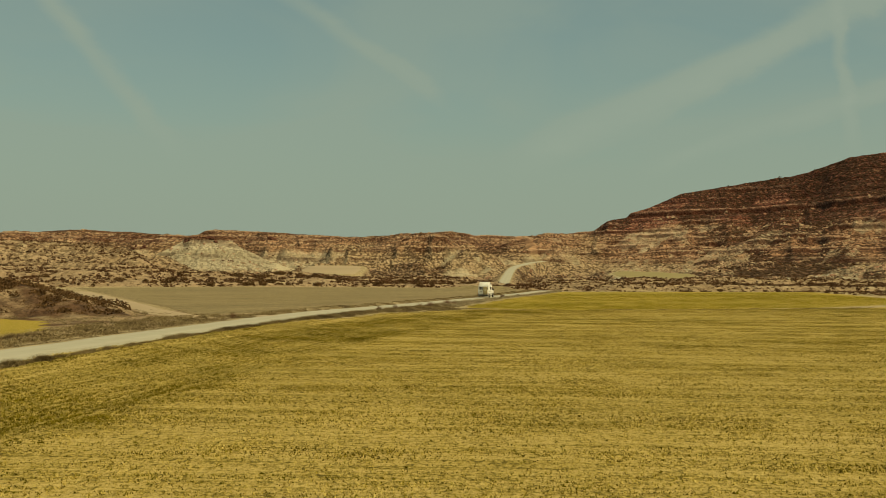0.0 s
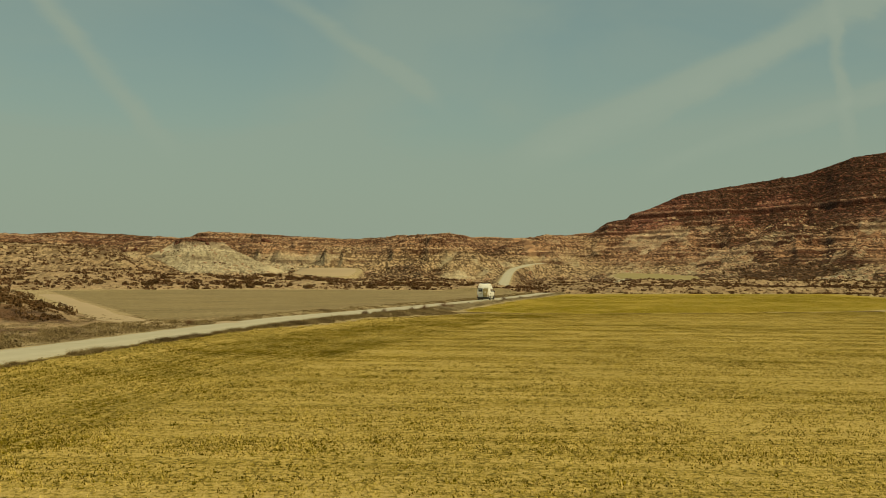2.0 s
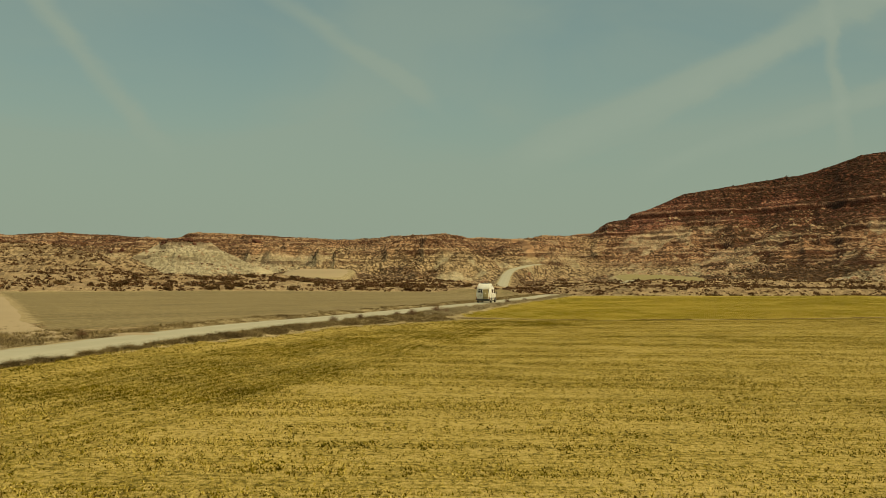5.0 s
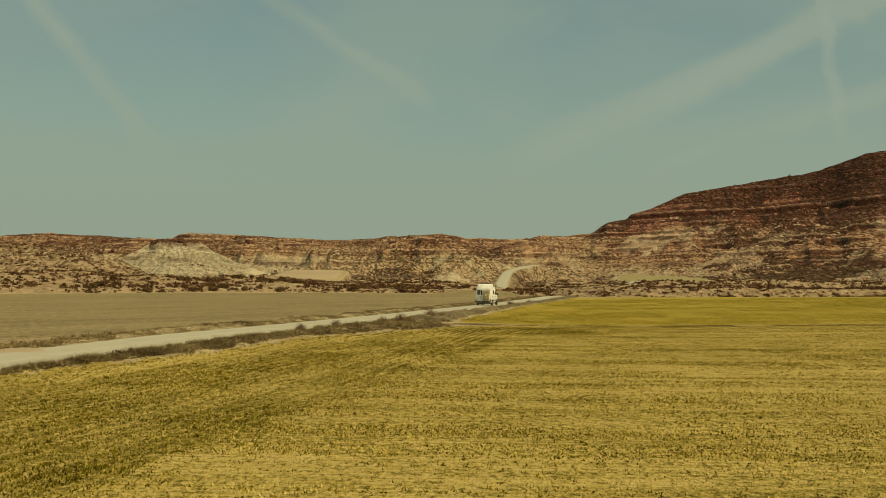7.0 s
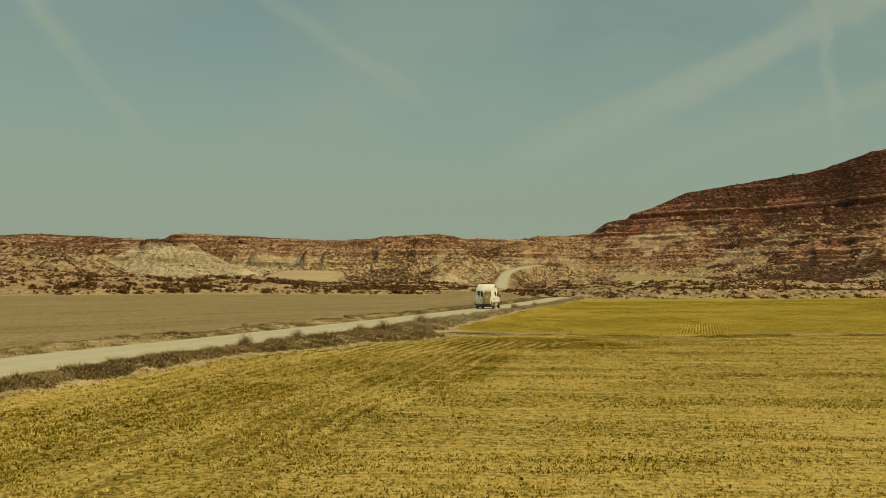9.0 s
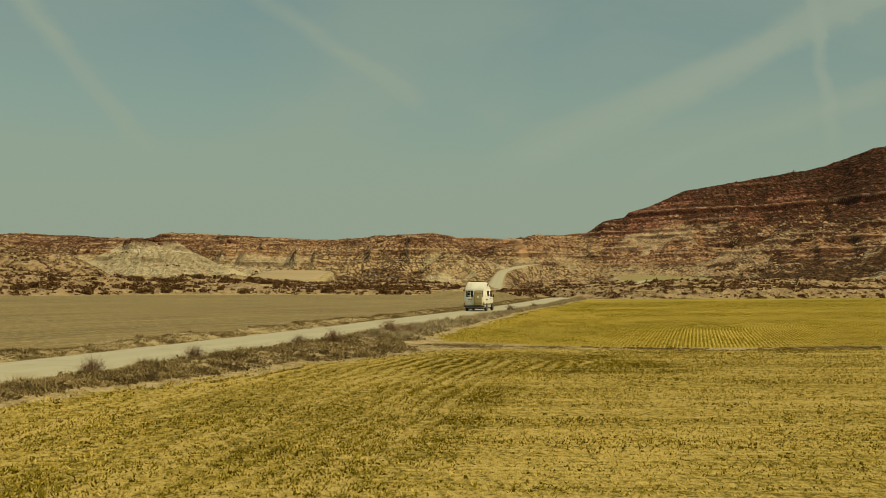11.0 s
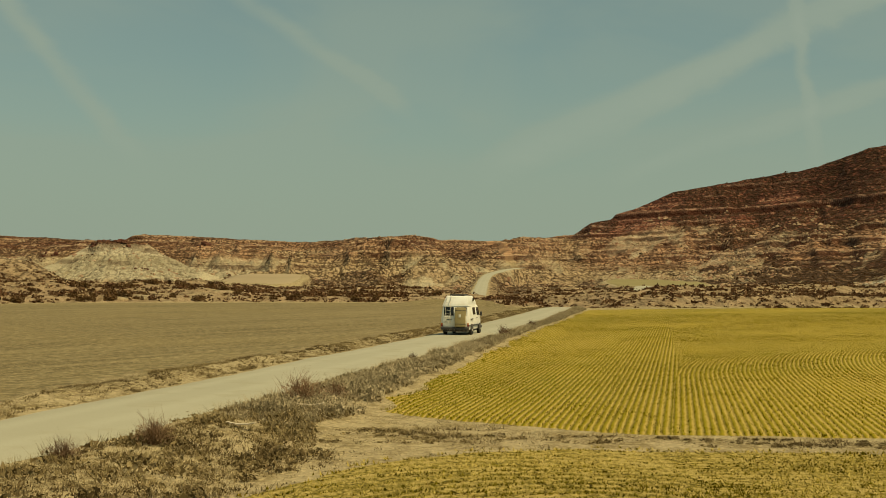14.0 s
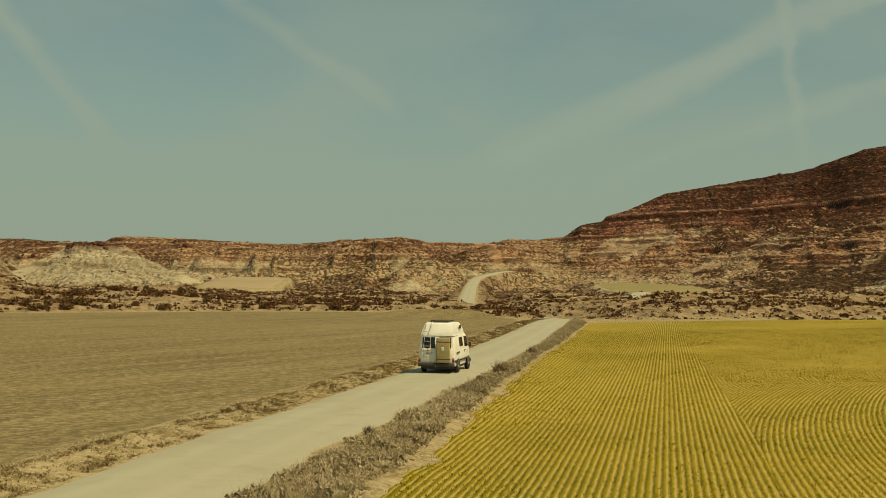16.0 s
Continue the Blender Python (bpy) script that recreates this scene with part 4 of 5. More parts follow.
v, f = blades(spots, 8, sized(spots, 0.04, 0.14, 209), 0.01, 0.3, 1.7)
stuff("verge_grass", v, f, MAT_DRY, "low dry grass on the field side of the road", "dry grass")
x, y = rng.uniform(-3, 60, 16000), rng.uniform(138.5, 146, 16000)
mid = np.interp(x, [-3, 8, 15, 28, 50, 60], [142.5, 141.4, 140.4, 139.8, 144, 150])
ok = (np.abs(y - mid) < 0.8 + 0.9 * (x < 6)) & (heap(x / 1.6, y / 0.6, 3, 0.6, 210) > 0.46)
spots = np.column_stack([x[ok], y[ok], land(x[ok], y[ok])[0]])
v, f = blades(spots, 7, sized(spots, 0.02, 0.10, 211), 0.012, 0.22, 2.2)
cushion = spots[rng.uniform(0, 1, len(spots)) < 0.22]
cv, cf = leaf_cloud(cushion, rng.uniform(0.06, 0.2, len(cushion)), 40, 0.22, 0.3)
v, f = np.vstack([v, cv]), np.vstack([f, cf + len(v)])
stuff("field_edge_grass", v, f, MAT_LITTER, "withered weeds on the balk between two fields", "dry grass")

# short straw left standing on the ploughed side
x, y = rng.uniform(-45, 10, 90000), 112 + 118 * rng.uniform(0, 1, 90000) ** 1.2
ok = inside(np.array(STUBBLE_FIELD), x, y) & (rng.uniform(0, 1, len(x)) < np.interp(y, [150, 230], [1, 0])) & (heap((0.866 * x - 0.5 * y) * 0.8, (0.5 * x + 0.866 * y) * 0.05, 3, 0.6, 214) > 0.47)
spots = np.column_stack([x[ok], y[ok], land(x[ok], y[ok])[0] + 0.04])
v, f = blades(spots, 2, np.full(len(spots), 0.02), 0.04, 0.2, 7.0)
stuff("stubble_straw", v, f, MAT_STRAW, "short grey straw on the stubble field", "straw")

# thin dry growth on all the strips left unsown
y = rng.uniform(40, 150, 30000)
x = np.interp(y, ROAD[:, 1], ROAD[:, 0]) + rng.uniform(-9, 16, 30000)
ok = ~inside(np.array(NEAR_FIELD), x, y) & ~inside(np.array(FAR_FIELD), x, y) & ~inside(np.array(STUBBLE_FIELD), x, y) & (np.abs(road_at(x, y)[0]) > 2.4) & (heap(x / 1.3, y / 1.3, 3, 0.6, 212) > 0.5)
spots = np.column_stack([x[ok], y[ok], land(x[ok], y[ok])[0]])
v, f = blades(spots, 6, sized(spots, 0.03, 0.13, 213), 0.012, 0.16, 1.5)
stuff("thin_grass", v, f, MAT_DRY, "thin dry grass on unsown strips", "dry grass")


# ---- scrub on the banks and hills ----
def scrub_spots(count, y0, y1, floor, seed, size, sparse=0.0):
    y = rng.uniform(y0, y1, count)
    x = rng.uniform(-0.42, 0.42, count) * y
    z, red, pale, thick, lip, face = land(x, y)
    off = np.abs(road_at(x, y)[0])
    ok = (thick * 0.6 + heap((x - 0.1 * y) / size, y / (3 * size), 3, 0.6, seed) > floor) | (rng.uniform(0, 1, count) < sparse)
    ok = ok & (thick > 0.10) & (lip + face < 0.15) & (off > 5) & ~inside(np.array(SMALL_FIELD), x, y) & ~inside(np.array(STUBBLE_FIELD), x, y)
    return np.column_stack([x, y, z - 0.05])[ok]


spots = scrub_spots(22000, 262, 480, 0.57, 301, 9, 0.10)
spots = spots[(spots[:, 0] < 30) | (rng.uniform(0, 1, len(spots)) < 0.5)]
v, f = leaf_cloud(spots, rng.uniform(0.2, 0.6, len(spots)) + 0.35 * (rng.uniform(0, 1, len(spots)) > 0.8), 18, 0.46, 0.85)
stuff("scrub", v, f, MAT_SHRUB, "dark low shrubs on the pale banks", "shrubs")
x, y = rng.uniform(32, 150, 12000), rng.uniform(165, 400, 12000)
ok = (np.abs(road_at(x, y)[0]) > 6) & ~inside(np.array(NEAR_FIELD), x, y) & ~inside(np.array(FAR_FIELD), x, y) & ((y > 298) | (x > 60)) & (heap(x / 5, y / 8, 3, 0.65, 304) > 0.47) & (x < 0.42 * y)
spots = np.column_stack([x[ok], y[ok], land(x[ok], y[ok])[0] - 0.05])
v, f = leaf_cloud(spots, 0.16 + 0.5 * rng.uniform(0, 1, len(spots)) ** 2.5, 26, 0.4, 0.8)
stuff("scrub", v, f, MAT_SHRUB, "small dark shrubs dotted over the sandy bank", "shrubs")
spots = scrub_spots(22000, 55, 230, 0.62, 302, 4, 0.04)
high = mound_rise(spots[:, 0], spots[:, 1]) > 0.25
v, f = leaf_cloud(spots[high], rng.uniform(0.2, 0.55, high.sum()) + 0.3 * (rng.uniform(0, 1, high.sum()) > 0.75), 60, 0.2, 0.8)
stuff("scrub", v, f, MAT_BUSH, "brown low shrubs on the mound", "shrubs")
v, f = leaf_cloud(spots[~high], rng.uniform(0.15, 0.45, (~high).sum()), 50, 0.11, 0.6)
stuff("scrub", v, f, MAT_LITTER, "grey withered weeds beside the road", "shrubs")
spots = scrub_spots(26000, 460, 1000, 0.84, 303, 20, 0.16)
v, f = leaf_cloud(spots, 0.22 + 0.42 * rng.uniform(0, 1, len(spots)) ** 2 + 0.5 * (rng.uniform(0, 1, len(spots)) > 0.95), 14, 0.6, 0.8)
stuff("scrub", v, f, MAT_SHRUB, "dark shrubs scattered over the hills", "shrubs")


# ---- loose boulders on the slopes ----
def boulders(count, y0, y1, u0, u1, floor, seed):
    y = rng.uniform(y0, y1, count)
    x = rng.uniform(u0, u1, count) * y
    z, red, pale, thick, lip, face = land(x, y)
    ok = (thick > 0.1) & (heap(x / 26, y / 26, 3, 0.6, seed) + 0.3 * lip + 0.2 * pale > floor) & (np.abs(road_at(x, y)[0]) > 5)
    ok = ok & (z < 54 + 6 * rng.uniform(-1, 1, count))
    spots = np.column_stack([x, y, z])[ok]
    r = 0.25 + 0.85 * rng.uniform(0, 1, len(spots)) ** 3
    g = (1 + 5 ** 0.5) / 2
    ball = np.array([(-1, g, 0), (1, g, 0), (-1, -g, 0), (1, -g, 0), (0, -1, g), (0, 1, g), (0, -1, -g), (0, 1, -g), (g, 0, -1), (g, 0, 1), (-g, 0, -1), (-g, 0, 1)]) / math.hypot(1, g)
    tris = np.array([(0, 11, 5), (0, 5, 1), (0, 1, 7), (0, 7, 10), (0, 10, 11), (1, 5, 9), (5, 11, 4), (11, 10, 2), (10, 7, 6), (7, 1, 8), (3, 9, 4), (3, 4, 2), (3, 2, 6), (3, 6, 8), (3, 8, 9), (4, 9, 5), (2, 4, 11), (6, 2, 10), (8, 6, 7), (9, 8, 1)])
    shape = ball[None] * rng.uniform(0.65, 1.35, (len(spots), 12, 1)) * np.column_stack([rng.uniform(0.8, 1.7, len(spots)), rng.uniform(0.8, 1.4, len(spots)), rng.uniform(0.7, 1.3, len(spots))])[:, None, :]
    verts = spots[:, None, :] + shape * r[:, None, None]
    faces = (np.arange(len(spots)) * 12)[:, None, None] + tris[None]
    return verts.reshape(-1, 3), faces.reshape(-1, 3)


v, f = boulders(11000, 480, 960, 0.09, 0.42, 0.56, 401)
stuff("boulders", v, f, MAT_BOULDER, "sandy boulders strewn over the red hill", "boulders")
v, f = boulders(7000, 480, 930, -0.40, 0.09, 0.60, 402)
stuff("boulders", v, f, MAT_BOULDER, "pale boulders on the lower hills", "boulders")

# ---- the camper van ----
def part(name, bm, mat, parent, label="", shade=True):
    """Links a bmesh as one mesh object under a thing or under a part."""
    me = bpy.data.meshes.new(name)
    bm.normal_update()
    bm.to_mesh(me)
    bm.free()
    for m in mat if isinstance(mat, (list, tuple)) else (mat,):
        me.materials.append(m)
    me.polygons.foreach_set("use_smooth", np.full(len(me.polygons), shade))
    ob = new(name, me)
    ob.parent = parent
    return tagged(ob, label) if label else ob


def rounded(bm, width, segments=2, angle=0.5):
    edges = [e for e in bm.edges if len(e.link_faces) == 2 and e.calc_face_angle(0) > angle]
    bmesh.ops.bevel(bm, geom=edges, offset=width, segments=segments, profile=0.5, affect="EDGES", clamp_overlap=True)
    return bm


def box(lo, hi, bevel=0.0, segments=2):
    bm = bmesh.new()
    bmesh.ops.create_cube(bm, size=1)
    for v in bm.verts:
        v.co = Vector([(a + b) / 2 + c * (b - a) for a, b, c in zip(lo, hi, v.co)])
    return rounded(bm, bevel, segments) if bevel else bm


def hull(profile, half_at, bevel=0.05):
    """A body from its side outline (y, z), as wide at each height as half_at tells."""
    bm = bmesh.new()
    sides = [[bm.verts.new((s * half_at(y, z), y, z)) for y, z in profile] for s in (-1, 1)]
    n = len(profile)
    for k in range(n):
        bm.faces.new((sides[0][k], sides[0][(k + 1) % n], sides[1][(k + 1) % n], sides[1][k]))
    bm.faces.new(sides[0][::-1])
    bm.faces.new(sides[1])
    bmesh.ops.recalc_face_normals(bm, faces=bm.faces)
    return rounded(bm, bevel, 3, 0.25)


def disc(radius, depth, segments=28, inner=0.0, bevel=0.0):
    """A wheel-like disc round the x axis."""
    bm = bmesh.new()
    bmesh.ops.create_cone(bm, cap_ends=True, segments=segments, radius1=radius, radius2=radius, depth=depth, matrix=Matrix.Rotation(math.pi / 2, 4, "Y"))
    return rounded(bm, bevel, 2, 0.9) if bevel else bm


def tube(points, radius, segments=8):
    bm = bmesh.new()
    for a, b in zip(points, points[1:]):
        a, b = Vector(a), Vector(b)
        m = Matrix.Translation((a + b) / 2) @ (b - a).to_track_quat("Z", "Y").to_matrix().to_4x4()
        bmesh.ops.create_cone(bm, cap_ends=True, segments=segments, radius1=radius, radius2=radius, depth=(b - a).length + radius, matrix=m)
    return bm


def moved(bm, x=0, y=0, z=0):
    bmesh.ops.translate(bm, verts=bm.verts, vec=(x, y, z))
    return bm


def glass_material():
    m, n = material("dark_glass")
    return finish(m, n, (0.012, 0.013, 0.012), 0.08)


def rubber_material():
    m, n = material("black_rubber")
    pos = n.node("ShaderNodeTexCoord").outputs["Object"]
    c = n.mix(n.map(n.noise(pos, 5.0), 0.4, 0.7), (0.02, 0.019, 0.018), (0.10, 0.085, 0.06))
    return finish(m, n, c, 0.85)


MAT_BODY = paint_material("cream_van_paint", (0.71, 0.695, 0.61), (0.40, 0.33, 0.21), 0.4, 1.3, 0.45)
MAT_ROOF = paint_material("white_roof_paint", (0.66, 0.66, 0.60), (0.46, 0.39, 0.26), 0.45, 1.6, 0.35)
MAT_KHAKI = paint_material("khaki_cover", (0.31, 0.245, 0.11), (0.22, 0.165, 0.07), 0.7, 2.5, 0.6)
MAT_DARK = paint_material("dark_plastic", (0.035, 0.032, 0.028), (0.12, 0.095, 0.06), 0.6, 3.0, 0.5)
MAT_STEEL = paint_material("wheel_steel", (0.50, 0.47, 0.39), (0.28, 0.22, 0.14), 0.45, 4.0, 0.5)
MAT_RED = paint_material("red_lamp", (0.22, 0.02, 0.012), (0.10, 0.03, 0.02), 0.2, 5.0, 0.4)
MAT_AMBER = paint_material("amber_lamp", (0.45, 0.16, 0.02), (0.25, 0.10, 0.03), 0.2, 5.0, 0.4)
MAT_PLATE = paint_material("plate_white", (0.62, 0.60, 0.50), (0.35, 0.30, 0.2), 0.5, 6.0, 0.4)
MAT_GLASS, MAT_RUBBER = glass_material(), rubber_material()


def body_half(y, z):
    w = np.interp(z, [0.3, 0.55, 1.05, 1.4, 2.0], [0.93, 0.975, 0.985, 0.955, 0.865])
    return float(w * np.interp(y, [-2.4, -2.2, 1.3, 2.0, 2.4], [0.975, 1.0, 1.0, 0.96, 0.86]))


def roof_half(y, z):
    return float(np.interp(z, [1.9, 2.1, 2.5, 2.65], [0.885, 0.865, 0.76, 0.64]) * np.interp(y, [-2.4, -2.2, 0.6, 1.25], [0.97, 1.0, 1.0, 0.86]))


def camper_van():
    van = new("camper_van")
    tagged(van, "old cream high-roof camper van on the gravel road", "camper van")
    body = part("body", hull([(-2.36, 0.42), (-2.39, 0.62), (-2.38, 1.05), (-2.33, 1.45), (-2.25, 1.98), (0.95, 1.98), (1.12, 1.93), (1.62, 1.24), (2.22, 1.02), (2.36, 0.86), (2.38, 0.42), (2.2, 0.34), (-2.25, 0.34)], body_half, 0.06), MAT_BODY, van)
    roof = part("high_roof", hull([(-2.27, 1.955), (-2.22, 2.12), (-2.02, 2.56), (-1.8, 2.63), (-0.1, 2.63), (0.25, 2.58), (0.85, 2.22), (1.12, 1.98), (1.1, 1.955)], roof_half, 0.07), MAT_ROOF, van, "white moulded high roof")
    gutter = part("rain_gutter", rounded(hull([(-2.28, 1.945), (-2.28, 1.985), (1.08, 1.985), (1.1, 1.945)], lambda y, z: 0.905 * float(np.interp(y, [0.6, 1.2], [1, 0.9])), 0.012), 0.004), MAT_ROOF, van)
    # roof fittings
    part("roof_window", box((-0.48, -1.75, 2.625), (0.48, -0.95, 2.76), 0.03), MAT_DARK, roof, "dark domed roof window")
    part("solar_panel", box((-0.46, -0.80, 2.65), (0.46, -0.05, 2.74), 0.012), MAT_GLASS, roof, "dark solar panel")
    for side in (-1, 1):
        part("roof_side_window", box((side * 0.805 - 0.03, -0.30, 2.27), (side * 0.805 + 0.03, 0.02, 2.47), 0.02), MAT_GLASS, roof, "small dark window")
    # rear doors
    for x0, x1 in ((-0.86, -0.015), (0.015, 0.86)):
        door = part("rear_door", box((x0, -2.402, 0.56), (x1, -2.36, 1.30), 0.012), MAT_BODY, van)
        pane = box((x0 + 0.09, -2.372, 1.30), (x1 - 0.09, -2.325, 1.88), 0.02)
        for v in pane.verts:
            v.co.y += 0.075 * (v.co.z - 1.33) / 0.51
        part("rear_window", pane, MAT_GLASS, door, "dark glass")
        part("door_handle", box(((x0 + x1) / 2 - 0.09, -2.42, 1.17), ((x0 + x1) / 2 + 0.09, -2.40, 1.21), 0.006), MAT_DARK, door, "black handle")
    cover = part("bike_box", box((0.02, -2.60, 0.56), (0.74, -2.405, 1.86), 0.05, 3), MAT_KHAKI, van, "flat khaki luggage box on the door")
    part("emblem", box((0.29, -2.604, 1.20), (0.45, -2.598, 1.40), 0.002), MAT_PLATE, cover, "small pale square")
    for z in (0.75, 1.65):
        part("strap", box((0.01, -2.606, z - 0.02), (0.75, -2.41, z + 0.02), 0.004), MAT_DARK, cover, "dark strap")
    ladder = part("ladder", tube([(-0.66, -2.50, 0.80), (-0.66, -2.47, 1.5), (-0.62, -2.34, 2.3), (-0.60, -2.0, 2.68)], 0.018), MAT_STEEL, van, "grey metal ladder")
    part("ladder_rail", tube([(-0.32, -2.50, 0.80), (-0.32, -2.47, 1.5), (-0.32, -2.34, 2.3), (-0.32, -2.0, 2.68)], 0.018), MAT_STEEL, ladder)
    for k in range(6):
        z = 0.92 + 0.25 * k
        y = float(np.interp(z, [0.8, 1.5, 2.3], [-2.50, -2.47, -2.34]))
        part("rung", tube([(-0.65, y, z), (-0.32, y, z)], 0.014), MAT_STEEL, ladder)
    plate = part("number_plate", box((-0.62, -2.416, 1.00), (-0.18, -2.402, 1.12), 0.004), MAT_PLATE, van, "pale plate with plain dark bar")
    part("plate_bar", box((-0.57, -2.420, 1.04), (-0.23, -2.416, 1.08)), MAT_DARK, plate)
    for side in (-1, 1):
        lamp = part("tail_light", box((side * 0.90 - 0.055, -2.42, 0.58), (side * 0.90 + 0.055, -2.36, 0.72), 0.012), MAT_RED, van, "red tail light")
        part("indicator", box((side * 0.90 - 0.055, -2.421, 0.725), (side * 0.90 + 0.055, -2.36, 0.81), 0.012), MAT_AMBER, lamp, "amber lens")
    bumper = part("rear_bumper", box((-0.97, -2.52, 0.36), (0.97, -2.34, 0.54), 0.035), MAT_DARK, van, "black bumper")
    part("tow_bar", tube([(0, -2.45, 0.33), (0, -2.64, 0.33), (0, -2.64, 0.42)], 0.025), MAT_DARK, bumper)
    part("front_bumper", box((-0.94, 2.28, 0.36), (0.94, 2.48, 0.56), 0.04), MAT_DARK, van, "black bumper")
    part("underbody", box((-0.80, -2.2, 0.22), (0.80, 2.1, 0.40), 0.02), MAT_DARK, van)
    # glass in front and along the sides
    screen = bmesh.new()
    q = [screen.verts.new(c) for c in ((-0.80, 1.60, 1.285), (0.80, 1.60, 1.285), (0.72, 1.155, 1.90), (-0.72, 1.155, 1.90))]
    screen.faces.new(q)
    bmesh.ops.solidify(screen, geom=screen.faces, thickness=-0.02)
    part("windscreen", screen, MAT_GLASS, van, "dark glass")
    for side in (-1, 1):
        def pane_on(y0, y1, z0, z1, name, label, mat=MAT_GLASS, proud=0.006):
            bm = bmesh.new()
            ring = [(y0, z0), (y1, z0), (y1 - (0.22 if y1 > 1.2 else 0), z1), (y0, z1)]
            inner = [bm.verts.new((side * (body_half(y, z) - 0.02), y, z)) for y, z in ring]
            outer = [bm.verts.new((side * (body_half(y, z) + proud), y, z)) for y, z in ring]
            bm.faces.new(outer)
            for k in range(4):
                bm.faces.new((inner[k], inner[(k + 1) % 4], outer[(k + 1) % 4], outer[k]))
            bmesh.ops.recalc_face_normals(bm, faces=bm.faces)
            return part(name, bm, mat, van, label, False)

        pane_on(-0.95, -0.05, 1.36, 1.84, "side_window", "dark glass")
        pane_on(0.42, 1.38, 1.30, 1.84, "cab_window", "dark glass")
        pane_on(-1.75, -1.05, 1.03, 1.10, "side_vent", "black slotted vent", MAT_DARK, 0.012)
        pane_on(0.30, 0.52, 1.08, 1.13, "door_handle", "black handle", MAT_DARK, 0.02)
        pane_on(-2.25, 2.1, 0.60, 0.68, "rubbing_strip", "dark side strip", MAT_DARK, 0.012)
        mirror = part("wing_mirror", box((side * 1.08 - 0.07, 1.30, 1.24), (side * 1.08 + 0.07, 1.38, 1.52), 0.02), MAT_DARK, van, "black mirror")
        part("mirror_arm", tube([(side * 0.93, 1.36, 1.30), (side * 1.06, 1.34, 1.36)], 0.014), MAT_DARK, mirror)
        part("head_light", box((side * 0.66 - 0.16, 2.30, 0.66), (side * 0.66 + 0.16, 2.40, 0.84), 0.02), MAT_PLATE, van, "pale headlight")
        for y in (-1.32, 1.58):
            arch = part("wheel_arch", moved(disc(0.365, 0.05, 32), side * 0.955, y, 0.37), MAT_DARK, van, "dark wheel arch")
            wheel = part("wheel", moved(disc(0.195, 0.20, 24, bevel=0.01), side * 0.875, y, 0.325), MAT_STEEL, van, "pale steel wheel")
            ring = disc(0.325, 0.19, 32, bevel=0.04)
            part("tyre", moved(ring, side * 0.875, y, 0.325), MAT_RUBBER, wheel, "black dusty tyre")
            part("hub_cap", moved(disc(0.07, 0.03, 16, bevel=0.006), side * 0.982, y, 0.325), MAT_STEEL, wheel)
    return van


VAN_AT = (7.3, 189.0)
van = camper_van()
ahead = math.atan2(10.0, 40.0)
van_x = float(np.interp(VAN_AT[1], ROAD[:, 1], ROAD[:, 0]))
van.matrix_world = pose(van_x, VAN_AT[1], float(np.interp(VAN_AT[1], ROAD[:, 1], ROAD[:, 2])) + 0.095, 0, 0, -math.degrees(ahead)) @ Matrix.Scale(0.94, 4)


# ---- single bushes, stones and stakes ----
def twig_bush(radius, height, stems, mat, label, name="bush"):
    """A bare, many-stemmed bush: thin forking stems from one root."""
    verts, faces = [], []
    for k in range(stems):
        turn, lean = rng.uniform(0, 2 * math.pi), rng.uniform(0.05, 1.0)
        root = np.array([0.12 * radius * math.cos(turn), 0.12 * radius * math.sin(turn), 0])
        tip = np.array([radius * lean * math.cos(turn), radius * lean * math.sin(turn), height * (1.05 - 0.5 * lean ** 2) * rng.uniform(0.6, 1)])
        bend = (root + tip) / 2 + np.array([0, 0, 0.12 * height]) + rng.normal(0, 0.05 * radius, 3)
        lines = [(root, bend, 0.012, 0.009), (bend, tip, 0.009, 0.003)]
        for j in range(3):
            t = rng.uniform(0.2, 0.9)
            a = bend * (1 - t) + tip * t
            lines.append((a, a + rng.normal(0, 0.22, 3) * radius + np.array([0, 0, 0.16 * height]), 0.006, 0.002))
        for a, b, ra, rb in lines:
            base = len(verts)
            for p, r in ((a, ra), (b, rb)):
                for q in range(3):
                    verts.append(p + r * np.array([math.cos(2.094 * q), math.sin(2.094 * q), 0]))
            faces += [(base + q, base + (q + 1) % 3, base + 3 + (q + 1) % 3, base + 3 + q) for q in range(3)]
    lv, lf = leaf_cloud(np.array([[0, 0, 0.1 * height]]), np.array([0.85 * radius]), 420, 0.055, 0.85 * height / radius)
    fv = [(a, b, c) for a, b, c, d in faces] + [(a, c, d) for a, b, c, d in faces]
    verts, faces = np.vstack([np.array(verts), lv]), np.vstack([np.array(fv), lf + len(verts)])
    return tagged(new(name, mesh_from(name, verts, faces, [mat], False)), label, "bush")


def set_on_land(ob, x, y, turn=0.0, scale=1.0, sink=0.03):
    ob.matrix_world = pose(x, y, float(land(np.array([x]), np.array([y]))[0][0]) - sink, 0, 0, turn) @ Matrix.Scale(scale, 4)
    return ob


bush = set_on_land(twig_bush(1.1, 0.95, 110, MAT_TWIG, "reddish leafless bush on the verge"), 0.6, 146.9)
bush.matrix_world = bush.matrix_world @ Matrix.Scale(0.74, 4)
for x, y, s, turn in ((1.5, 148.2, 0.5, 40), (-1.5, 137.6, 0.55, 100), (-2.7, 135.5, 0.42, 200), (-5.2, 126.6, 0.45, 20), (-6.6, 119.8, 0.5, 70)):
    set_on_land(copy_thing(bush, Matrix()), x, y, turn, s)
dark = set_on_land(twig_bush(0.6, 0.62, 90, MAT_SHRUB, "small dark bush on the verge"), 9.6, 186.7)
